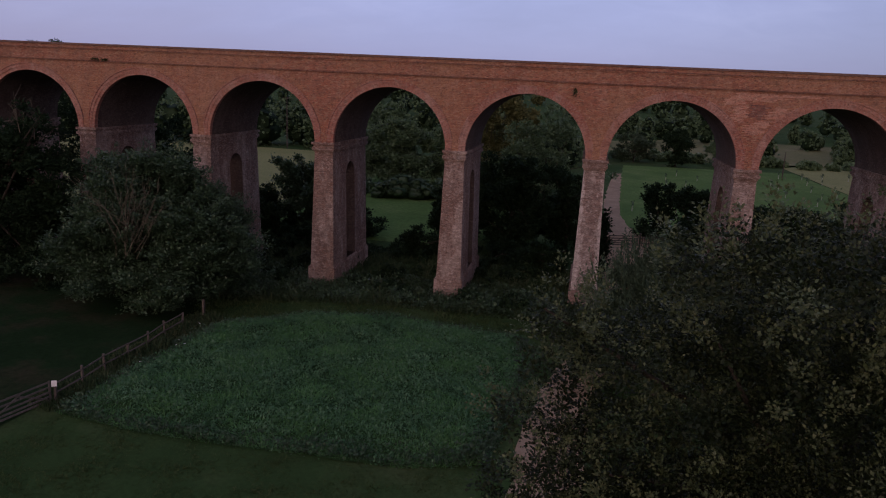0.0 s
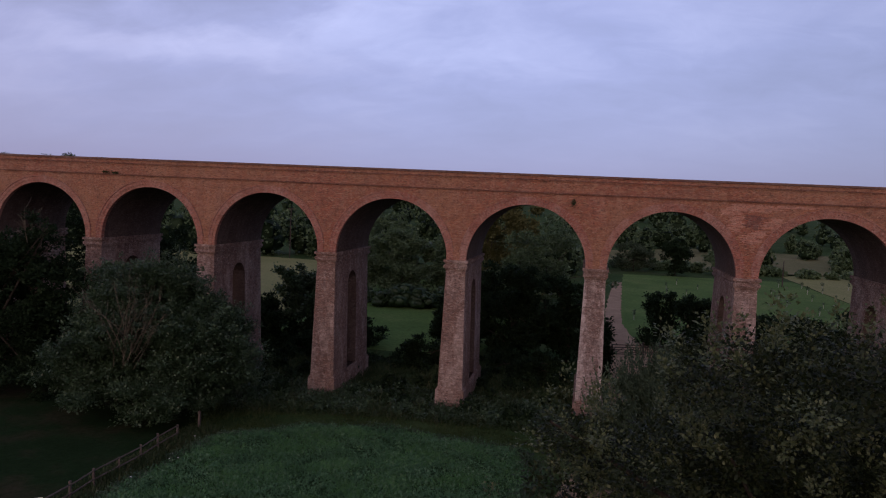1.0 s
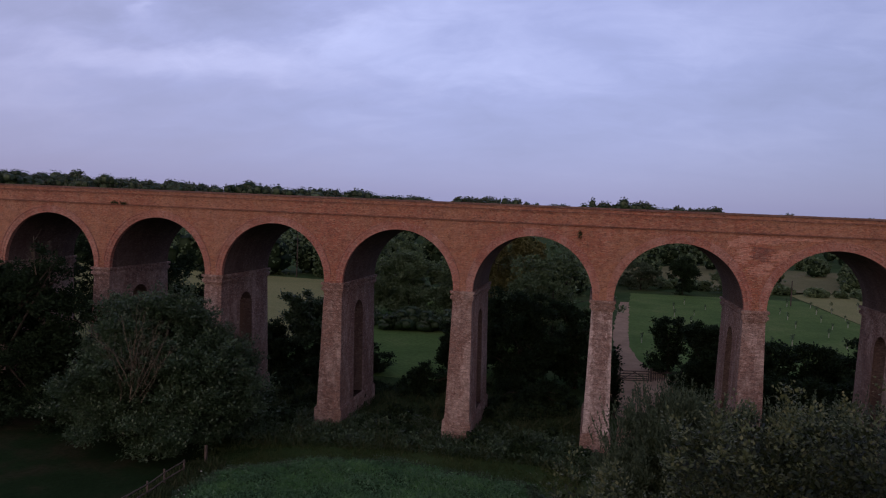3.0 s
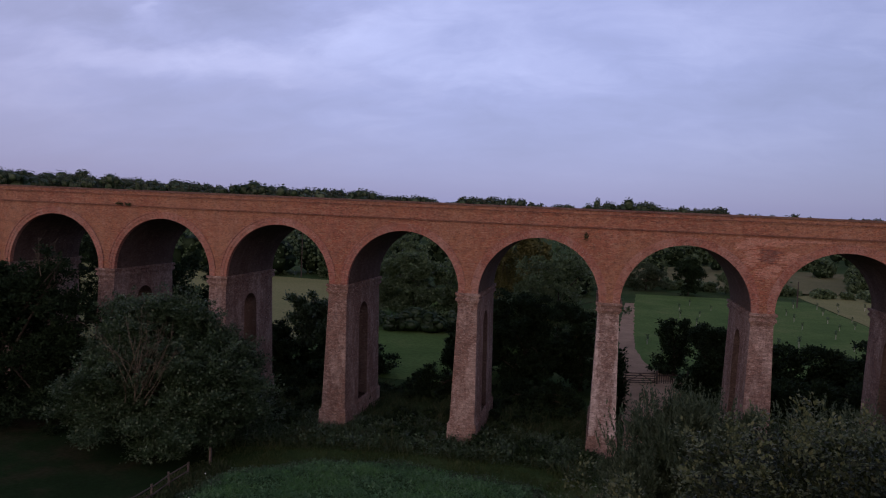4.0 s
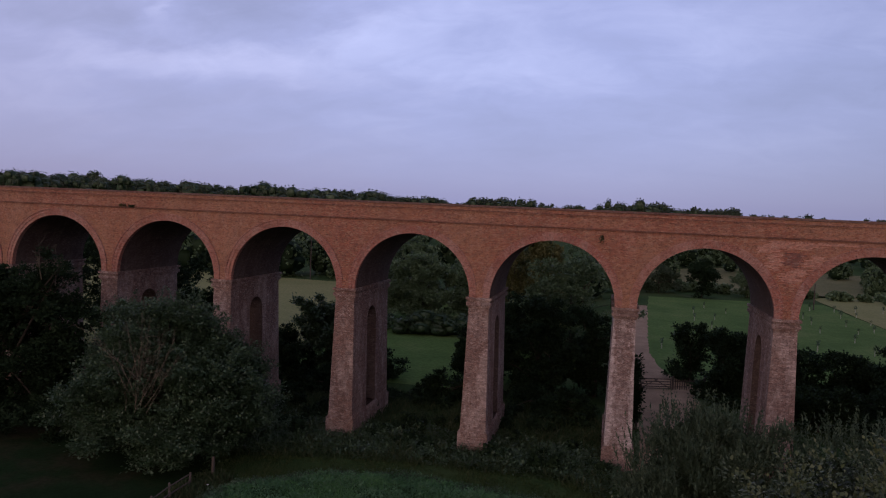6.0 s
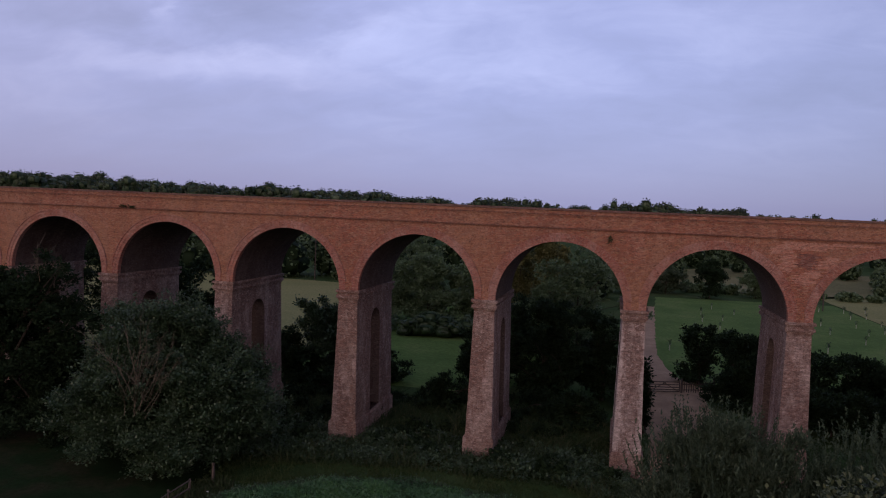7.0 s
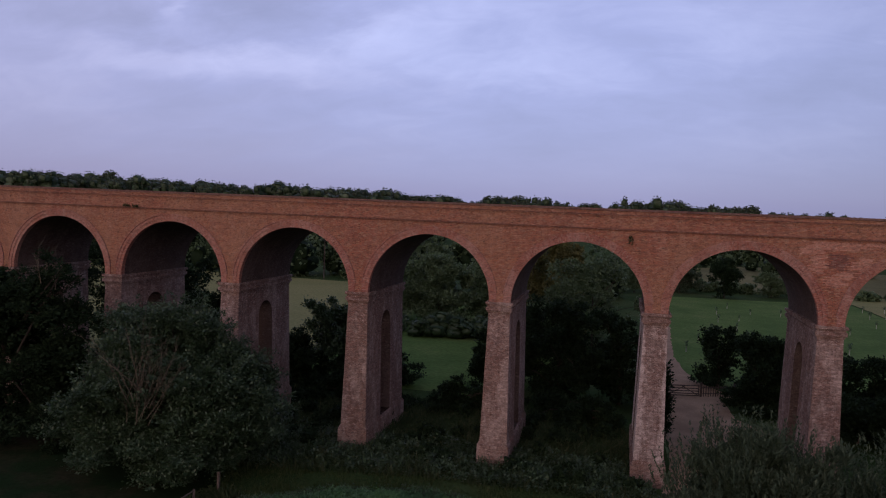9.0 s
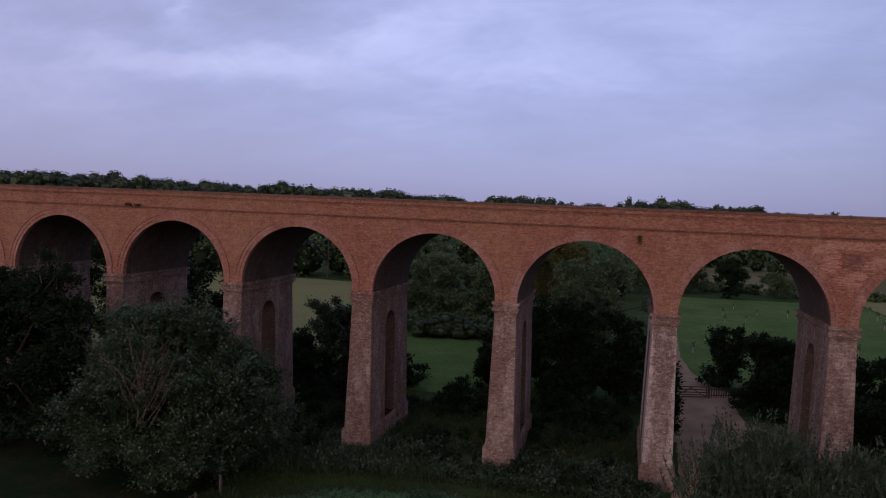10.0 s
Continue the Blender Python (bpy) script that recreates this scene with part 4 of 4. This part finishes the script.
def wood(name, label, spots, mat, seed, cards=420, card=1.0, heart=None):
    """Many far trees as one object: dense hearts under a coat of leaf sprays."""
    rng = np.random.default_rng(seed)
    verts, faces, slots, total = [], [], [], 0
    for x, y, w, h in spots:
        z = float(height_at(x, y))
        lob = lumpy_lobes(rng, (x, y, z + h * 0.5), (w, w, h * 0.5), 4, 0.5) + [((x, y, z + h * 0.28), (w * 0.9, w * 0.9, h * 0.34))]
        for c, r in lob:
            hv = HULL_V * (1 + 0.1 * rng.normal(0, 1, (len(HULL_V), 1))) * np.array(r) * (0.72 if heart else 0.86) + np.array(c)
            verts.append(hv)
            faces.append(HULL_F + total)
            slots.append(np.ones(len(HULL_F)))
            total += len(hv)
        c, o = crown_points(rng, lob, cards // 5, 0.0, 0.4)
        c[:, 2] = np.maximum(c[:, 2], z + 0.2)
        lv = leaves(rng, c, o, card * 0.3, 5, card, slim=0.45, follow=0.0)
        verts.append(lv)
        faces.append(quads(len(lv) // 4) + total)
        slots.append(np.zeros(len(lv) // 4))
        total += len(lv)
    me = mesh_from(name, np.concatenate(verts), np.concatenate(faces), mat)
    me.polygons.foreach_set("use_smooth", np.ones(len(me.polygons), bool))
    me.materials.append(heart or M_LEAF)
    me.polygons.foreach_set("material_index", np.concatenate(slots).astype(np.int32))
    return tagged(new(name, me), label, "wood", kind="stuff")


def strip(rng, x0, x1, y0, y1, n, h, w=0.42, vary=(0.7, 1.25)):
    got = []
    for i in range(n):
        hh = h * rng.uniform(*vary)
        got.append((rng.uniform(x0, x1), rng.uniform(y0, y1), hh * w * rng.uniform(0.8, 1.2), hh))
    return got


rw = np.random.default_rng(21)
EVEN = (0.86, 1.08)
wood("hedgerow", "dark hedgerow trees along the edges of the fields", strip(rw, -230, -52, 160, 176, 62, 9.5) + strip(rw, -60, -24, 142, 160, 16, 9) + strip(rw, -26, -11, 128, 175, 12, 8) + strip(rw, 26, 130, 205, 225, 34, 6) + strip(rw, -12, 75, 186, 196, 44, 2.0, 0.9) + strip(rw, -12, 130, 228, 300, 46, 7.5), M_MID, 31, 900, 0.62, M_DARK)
wood("low_hedge", "low hedge beyond the small field", strip(rw, -52, -24, 99, 103, 40, 2.4, 0.7), M_LEAF, 32, 240, 0.4)
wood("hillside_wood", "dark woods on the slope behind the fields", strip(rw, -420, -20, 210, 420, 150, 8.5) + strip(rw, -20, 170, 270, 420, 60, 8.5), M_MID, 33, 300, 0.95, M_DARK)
wood("skyline_wood", "dark line of woods along the skyline", strip(rw, -660, -500, 520, 600, 70, 18.4, 0.55, EVEN) + strip(rw, -510, -425, 540, 590, 38, 14.5, 0.5, (0.8, 1.15)) + strip(rw, -430, -300, 510, 580, 60, 14.6, 0.6, (0.78, 1.12)) + strip(rw, -300, -186, 510, 560, 56, 16.4, 0.55, (0.8, 1.08)) + strip(rw, -190, -140, 540, 600, 30, 13.5, 0.5, EVEN) + strip(rw, -140, -112, 540, 600, 12, 12.2, 0.5, EVEN) + strip(rw, -112, -64, 520, 560, 30, 15.5, 0.45, EVEN) + strip(rw, -62, -30, 540, 560, 14, 12.5, 0.45, EVEN) + strip(rw, -16, 30, 520, 560, 30, 15.5, 0.42, EVEN) + strip(rw, 42, 78, 530, 560, 20, 13.6, 0.42, EVEN) + strip(rw, -30, 260, 560, 640, 60, 11, 0.5, EVEN), M_FAR_LEAF, 34, 900, 0.85, M_LEAF)
x_lone, y_lone = -452.0, 548.0
wood("skyline_trees", "tall trees standing above the skyline woods", [(x_lone, y_lone, 6.5, 24.0), (-466.0, 552.0, 3.5, 20.0)], M_FAR_LEAF, 35, 1400, 0.9, M_LEAF)


# ---- grass, reeds and flowers ----
def inside(poly, x, y):
    hit = np.zeros(len(x), bool)
    for (x0, y0), (x1, y1) in zip(poly, poly[1:] + poly[:1]):
        cross = ((y0 > y) != (y1 > y)) & (x < (x1 - x0) * (y - y0) / (y1 - y0 + 1e-9) + x0)
        hit ^= cross
    return hit


def blades(name, label, category, poly, n, h0, h1, w, mat, seed, clump=0.5, lean=0.35, swell=None):
    rng = np.random.default_rng(seed)
    px, py = [p[0] for p in poly], [p[1] for p in poly]
    m = n // 6
    cx, cy = rng.uniform(min(px), max(px), m), rng.uniform(min(py), max(py), m)
    x = np.repeat(cx, 6) + rng.normal(0, clump * 0.4, m * 6)
    y = np.repeat(cy, 6) + rng.normal(0, clump * 0.4, m * 6)
    tall = np.repeat(rng.uniform(0.6, 1.2, m), 6)
    keep = inside(poly, x, y)
    x, y, tall = x[keep], y[keep], tall[keep]
    k = len(x)
    z = height_at(x, y) - 0.02 + (swell(x, y) if swell else 0.0)
    h = rng.uniform(h0, h1, k) * tall * (0.75 + 0.5 * np.sin(x * 1.3 + np.sin(y * 0.9) * 1.4) * np.sin(y * 1.1 + x * 0.4))
    a = rng.uniform(0, 2 * math.pi, k)
    bend = rng.normal(0, lean, (k, 2)) * h[:, None]
    ww = w * rng.uniform(0.6, 1.4, k)
    dx, dy = np.cos(a) * ww, np.sin(a) * ww
    p0 = np.stack([x - dx, y - dy, z], 1)
    p1 = np.stack([x + dx, y + dy, z], 1)
    p2 = np.stack([x + dx * 0.5 + bend[:, 0], y + dy * 0.5 + bend[:, 1], z + h], 1)
    p3 = np.stack([x - dx * 0.5 + bend[:, 0], y - dy * 0.5 + bend[:, 1], z + h * 0.96], 1)
    v = np.stack([p0, p1, p2, p3], 1).reshape(-1, 3)
    return tagged(new(name, mesh_from(name, v, quads(k), mat)), label, category, kind="stuff")


blades("meadow_grass", "tall uncut green grass of the meadow", "grass", MEADOW, 170000, 0.1, 0.3, 0.016, M_BLADE, 41, lean=0.7, swell=mound)


def weeds(name, label, poly, n, per, radius, leaf, height, mat, seed, swell=None, edge=0.0, slim=0.3):
    """Leafy weeds standing in a stretch of ground; edge: the share that crowds the outline."""
    rng = np.random.default_rng(seed)
    px, py = [p[0] for p in poly], [p[1] for p in poly]
    x, y = rng.uniform(min(px), max(px), n), rng.uniform(min(py), max(py), n)
    if edge:
        k = int(n * edge)
        a = rng.integers(0, len(poly), k)
        t = rng.random(k)
        q = np.array(poly)
        e = q[a] * (1 - t)[:, None] + np.roll(q, -1, axis=0)[a] * t[:, None]
        x[:k], y[:k] = e[:, 0] + rng.normal(0, 0.5, k), e[:, 1] + rng.normal(0, 0.5, k)
    keep = inside(poly, x, y)
    x, y = x[keep], y[keep]
    h = height * rng.uniform(0.3, 1.2, len(x)) * (0.8 + 0.4 * np.sin(x * 0.9) * np.sin(y * 1.2))
    z = height_at(x, y) + (swell(x, y) if swell else 0.0) + h * 0.7
    c = np.stack([x, y, z], 1)
    v = tufts(rng, c, np.tile(np.array([0, 0, 1.0]), (len(x), 1)), radius, per, leaf, slim)
    return tagged(new(name, mesh_from(name, v, quads(len(v) // 4), mat)), label, "weeds", kind="stuff")


weeds("meadow_weeds", "blue-green nettles and docks standing in the meadow", MEADOW, 9000, 9, 0.2, 0.13, 0.34, M_WEED, 46, mound)
weeds("meadow_weeds", "dark tangled weeds along the meadow's edge", MEADOW, 3600, 11, 0.24, 0.13, 0.5, M_LEAF, 47, mound, 1.0)
REEDS = [(-36, 46.5), (-30, 47.6), (-24, 49.0), (-12, 49.6), (-9.6, 47), (-8.6, 50), (-8.4, 64), (-12, 68), (-36, 68), (-46, 64), (-47, 52), (-40, 50)]
blades("tall_weeds", "tall dark weeds and reeds round the pier feet", "weeds", REEDS, 70000, 0.3, 0.85, 0.026, M_REED, 42, 0.8, lean=0.5)
weeds("rank_weeds", "rank green weeds in front of the pier feet", [(-46, 50.5), (-36, 47.0), (-30, 48.0), (-24, 49.2), (-12, 49.8), (-9.6, 47.4), (-8.0, 50), (-8.4, 56), (-46, 57)], 4200, 12, 0.32, 0.2, 0.8, M_LEAF, 48)
blades("rough_grass", "rough grass between the meadow and the weeds", "grass", [(-36, 43), (-31, 43), (-28.6, 45.4), (-22, 47.8), (-12.4, 46.4), (-10.4, 44), (-9.2, 47), (-12, 49.8), (-24, 49.2), (-30, 47.8), (-36, 46.6)], 26000, 0.08, 0.24, 0.024, M_LAWN_BLADE, 43)
blades("rough_grass", "rough grass under the fence", "grass", [(-35.4, 27.6), (-33.6, 27.6), (-33.0, 36), (-32.6, 42.6), (-35.4, 43)], 9000, 0.2, 0.55, 0.035, M_REED, 44)
blades("lawn_grass", "short mown grass before the meadow", "grass", [(-34, 17), (-12, 17), (-12.2, 28), (-16, 26.9), (-28, 26.8), (-34, 27.4)], 40000, 0.04, 0.12, 0.02, M_LAWN_BLADE, 45, 0.35, lean=0.9)
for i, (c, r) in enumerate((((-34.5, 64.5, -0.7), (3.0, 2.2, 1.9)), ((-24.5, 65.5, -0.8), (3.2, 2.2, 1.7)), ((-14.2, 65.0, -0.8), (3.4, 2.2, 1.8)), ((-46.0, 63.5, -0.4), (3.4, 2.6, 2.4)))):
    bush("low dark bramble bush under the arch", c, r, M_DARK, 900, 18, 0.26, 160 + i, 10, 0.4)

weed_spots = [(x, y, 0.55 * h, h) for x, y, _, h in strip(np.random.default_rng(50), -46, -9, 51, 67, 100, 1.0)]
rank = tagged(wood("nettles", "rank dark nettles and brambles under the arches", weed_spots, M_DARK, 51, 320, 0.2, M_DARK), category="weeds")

# white flower heads on thin stalks
mf = Mat("white_flower", 0.8)
M_FLOWER = mf.done(mf.ramp(mf.noise(30.0), (0.3, (0.6, 0.6, 0.55)), (0.7, (0.8, 0.8, 0.75))))


def flower():
    root = tagged(new("flower"), "white flower head on a tall green stalk", "flower", "white flowers in the meadow")
    under("stalk", tubes_mesh("stalk", [([(0, 0, 0), (0.02, 0, 0.35), (0, 0.02, 0.72)], [0.012, 0.01, 0.006])], M_BLADE, 4), root)
    bm = bmesh.new()
    for k in range(9):
        a = k * 2.4
        r = 0.022 * math.sqrt(k) * 1.6
        m = Matrix.Translation((r * math.cos(a), r * math.sin(a), 0.73 - r * 0.35))
        bmesh.ops.create_icosphere(bm, subdivisions=1, radius=0.03, matrix=m @ Matrix.Diagonal((1, 1, 0.5, 1)))
    part("flower_head", bm, M_FLOWER, root)
    return root


fl = flower()
SPOTS = [(-32.9, 37.4), (-32.6, 36.6), (-32.2, 36.9), (-31.0, 37.6), (-30.6, 37.2), (-28.7, 36.8), (-28.5, 36.2), (-26.4, 36.9), (-26.2, 36.4), (-33.0, 33.6), (-30.2, 31.4), (-33.2, 40.4), (-20.5, 31.2), (-18.6, 34.4)]
for i, (x, y) in enumerate(SPOTS):
    m = pose(x, y, float(height_at(x, y)) - 0.02, 0, 0, 40 * i) @ Matrix.Scale(0.62, 4)
    (copy_thing(fl, m) if i else fl).matrix_basis = m


# ---- fences and gates ----
def post_mesh(h, w=0.07):
    bm = bmesh.new()
    box(bm, -w, w, -w, w, -0.3, h)
    bmesh.ops.bevel(bm, geom=[e for e in bm.edges if all(v.co.z > 0 for v in e.verts)], offset=0.012, segments=1, affect="EDGES")
    return bm


def rail_between(name, a, b, w, h, parent, mat):
    a, b = Vector(a), Vector(b)
    bm = bmesh.new()
    ln = (b - a).length
    box(bm, -w, w, 0, ln, -h, h)
    ob = part(name, bm, mat, parent)
    d = (b - a).normalized()
    ob.matrix_basis = Matrix.Translation(a) @ Vector((0, 1, 0)).rotation_difference(d).to_matrix().to_4x4()
    return ob


fence = tagged(new("fence"), "weathered wooden post and rail fence beside the meadow", "fence")
FP = [(-34.45 + 0.08 * math.sin(i * 2.1), 28.7 + i * 1.95) for i in range(7)]
for i, (x, y) in enumerate(FP):
    z = float(height_at(x, y))
    p = part("post", post_mesh(1.08 + 0.07 * math.sin(i * 1.7), 0.055), M_WOOD, fence)
    p.matrix_basis = pose(x, y, z, 1.5 * math.sin(i * 3.0), 2.5 * math.cos(i * 2.0), 8 * i)
for (xa, ya), (xb, yb) in zip(FP[:-1], FP[1:]):
    za, zb = float(height_at(xa, ya)), float(height_at(xb, yb))
    for hgt in (0.5, 0.98):
        rail_between("rail", (xa + 0.09, ya, za + hgt), (xb + 0.09, yb, zb + hgt + 0.02), 0.02, 0.036, fence, M_WOOD)
lone = tagged(new("fence_post"), "single weathered wooden post at the end of the fence", "post")
lone.location = (-34.1, 42.5, float(height_at(-34.1, 42.5)))
part("post", post_mesh(1.35, 0.075), M_WOOD, lone)
ms = Mat("sign_white", 0.5)
M_SIGN = ms.done(ms.ramp(ms.noise(12.0), (0.3, (0.62, 0.62, 0.6)), (0.7, (0.74, 0.74, 0.72))))
sign = tagged(new("sign"), "small white notice on the fence post", "sign")
sign.location = (-34.35, 28.55, G + 1.02)
bms = bmesh.new()
box(bms, -0.13, 0.13, -0.012, 0.0, -0.16, 0.16)
bmesh.ops.bevel(bms, geom=bms.edges[:], offset=0.004, segments=1, affect="EDGES")
part("plate", bms, M_SIGN, sign)
sign.rotation_euler = (0, 0, radians(28))


def field_gate(name, label, width, height, bars, mat, brace=True):
    g = tagged(new(name), label, "gate")
    for x in (0.0, width):
        bm = bmesh.new()
        box(bm, x - 0.045, x + 0.045, -0.03, 0.03, 0.12, height + 0.05)
        part("stile", bm, mat, g)
    for i in range(bars):
        z = 0.18 + (height - 0.2) * (i / (bars - 1)) ** 1.15
        bm = bmesh.new()
        box(bm, 0.046, width - 0.046, -0.02, 0.02, z - 0.045, z + 0.045)
        part("bar", bm, mat, g)
    if brace:
        for a, b in (((0.05, 0.2), (width * 0.55, height - 0.05)), ((width - 0.05, 0.2), (width * 0.45, height - 0.05))):
            rail_between("brace", (a[0], -0.045, a[1]), (b[0], -0.045, b[1]), 0.02, 0.035, g, mat)
    return g


md = Mat("dark_wood", 0.85)
M_DWOOD = md.done(md.ramp(md.noise(3.0, 4.0, 0.6, stretch=(6, 6, 1)), (0.3, (0.03, 0.025, 0.02)), (0.7, (0.075, 0.06, 0.05))))
gate_a = field_gate("field_gate", "weathered wooden five-bar field gate at the meadow corner", 3.3, 1.15, 5, M_WOOD)
gate_a.matrix_basis = pose(-34.5, 28.4, G, 0, 0, -102)
gate_b = field_gate("field_gate", "dark wooden five-bar gate across the gravel path", 3.2, 1.2, 5, M_DWOOD)
gate_b.matrix_basis = pose(-5.9, 78.6, G, 0, 0, 16)
pales = tagged(new("paling_fence"), "short dark wooden paling fence beside the gate", "fence")
pales.matrix_basis = pose(-2.6, 79.6, G, 0, 0, 22)
for x in (0.0, 3.6):
    part("post", post_mesh(1.5, 0.085), M_DWOOD, pales).location = (x, 0, 0)
for z in (0.35, 0.95):
    rail_between("rail", (0.0, 0.05, z), (3.6, 0.05, z), 0.03, 0.045, pales, M_DWOOD)
bmp = bmesh.new()
box(bmp, -0.045, 0.045, -0.015, 0.015, 0.08, 1.16)
PALE = as_mesh("pale", bmp, M_DWOOD)
for i in range(13):
    under("pale", PALE, pales).location = (0.28 + i * 0.26, -0.02, 0.05 * math.sin(i * 2.3))

# ---- young trees in guards ----
mg = Mat("tree_guard", 0.6)
M_GUARD = mg.done(mg.ramp(mg.noise(5.0), (0.3, (0.24, 0.27, 0.2)), (0.7, (0.36, 0.38, 0.3))))


def sapling():
    root = tagged(new("sapling"), "young tree in a pale protective guard", "sapling", "young trees in the field")
    rng = np.random.default_rng(77)
    under("guard", tubes_mesh("guard", [([(0, 0, -0.1), (0, 0, 0.6), (0, 0, 1.25)], [0.12, 0.115, 0.12])], M_GUARD, 8), root)
    under("stem", tubes_mesh("stem", [([(0, 0, 0), (0.03, 0, 1.2), (0, 0.02, 2.0)], [0.03, 0.025, 0.012])], M_BARK, 5), root)
    c, o = crown_points(rng, [((0, 0, 1.75), (0.42, 0.42, 0.62))], 30, 0.4)
    v = leaves(rng, c, o, 0.16, 6, 0.2)
    under("crown", mesh_from("crown", v, quads(len(v) // 4), M_LEAF), root)
    return root


sap = sapling()
rs = np.random.default_rng(9)
n_sap = 0
for row in range(6):
    for k in range(9):
        x, y = -1.5 + k * 5.4 + row * 2.2 + rs.normal(0, 0.7), 104 + row * 10.5 + k * 1.6 + rs.normal(0, 0.9)
        if rs.random() < 0.18 or x < -2.5:
            continue
        m = pose(x, y, float(height_at(x, y)) + 0.08, 0, 0, rs.uniform(0, 360)) @ Matrix.Scale(rs.uniform(0.38, 0.66), 4)
        if n_sap:
            q = copy_thing(sap, m)
            q.matrix_basis = m
        else:
            sap.matrix_basis = m
        n_sap += 1


# ---- poles ----
def pole(label, place, h, arms):
    root = tagged(new("utility_pole"), label, "pole")
    root.location = (*place, float(height_at(*place)))
    under("mast", tubes_mesh("mast", [([(0, 0, -0.5), (0, 0, h * 0.5), (0, 0, h)], [0.14, 0.12, 0.09])], M_DWOOD, 8), root)
    if arms:
        bm = bmesh.new()
        box(bm, -0.9, 0.9, -0.06, 0.06, h - 0.35, h - 0.2)
        part("cross_arm", bm, M_DWOOD, root)
    return root


pole("dark wooden pole at the edge of the field", (33.0, 166.0), 5.6, False)
pole("wooden utility pole with a cross arm before the trees", (-79.0, 160.0), 12.0, True)

# ---- weeds rooted in the brickwork ----
for i, (x, z, r) in enumerate(((-10.45, 14.8, 0.26), (-49.2, 15.6, 0.2), (-48.4, 15.58, 0.16))):
    rng = np.random.default_rng(300 + i)
    root = tagged(new("wall_weed"), "small dark weed rooted in the viaduct's brickwork", "weed")
    root.location = (x, FACE - 0.1, z)
    c, o = crown_points(rng, [((0, -0.05, 0.1), (r * (0.45 if i == 0 else 1.7), 0.1, r if i == 0 else r * 0.4))], 26, 0.5)
    v = leaves(rng, c, o, 0.07, 5, 0.09)
    tagged(under("leaf_tuft", mesh_from("leaf_tuft", v, quads(len(v) // 4), M_REED), root), kind="stuff")
    under("stem", tubes_mesh("stem", [([(0, 0.12, -0.1), (0, -0.05, 0.05), (0.03, -0.08, r * 0.8)], [0.02, 0.014, 0.006])], M_BARK, 4), root)
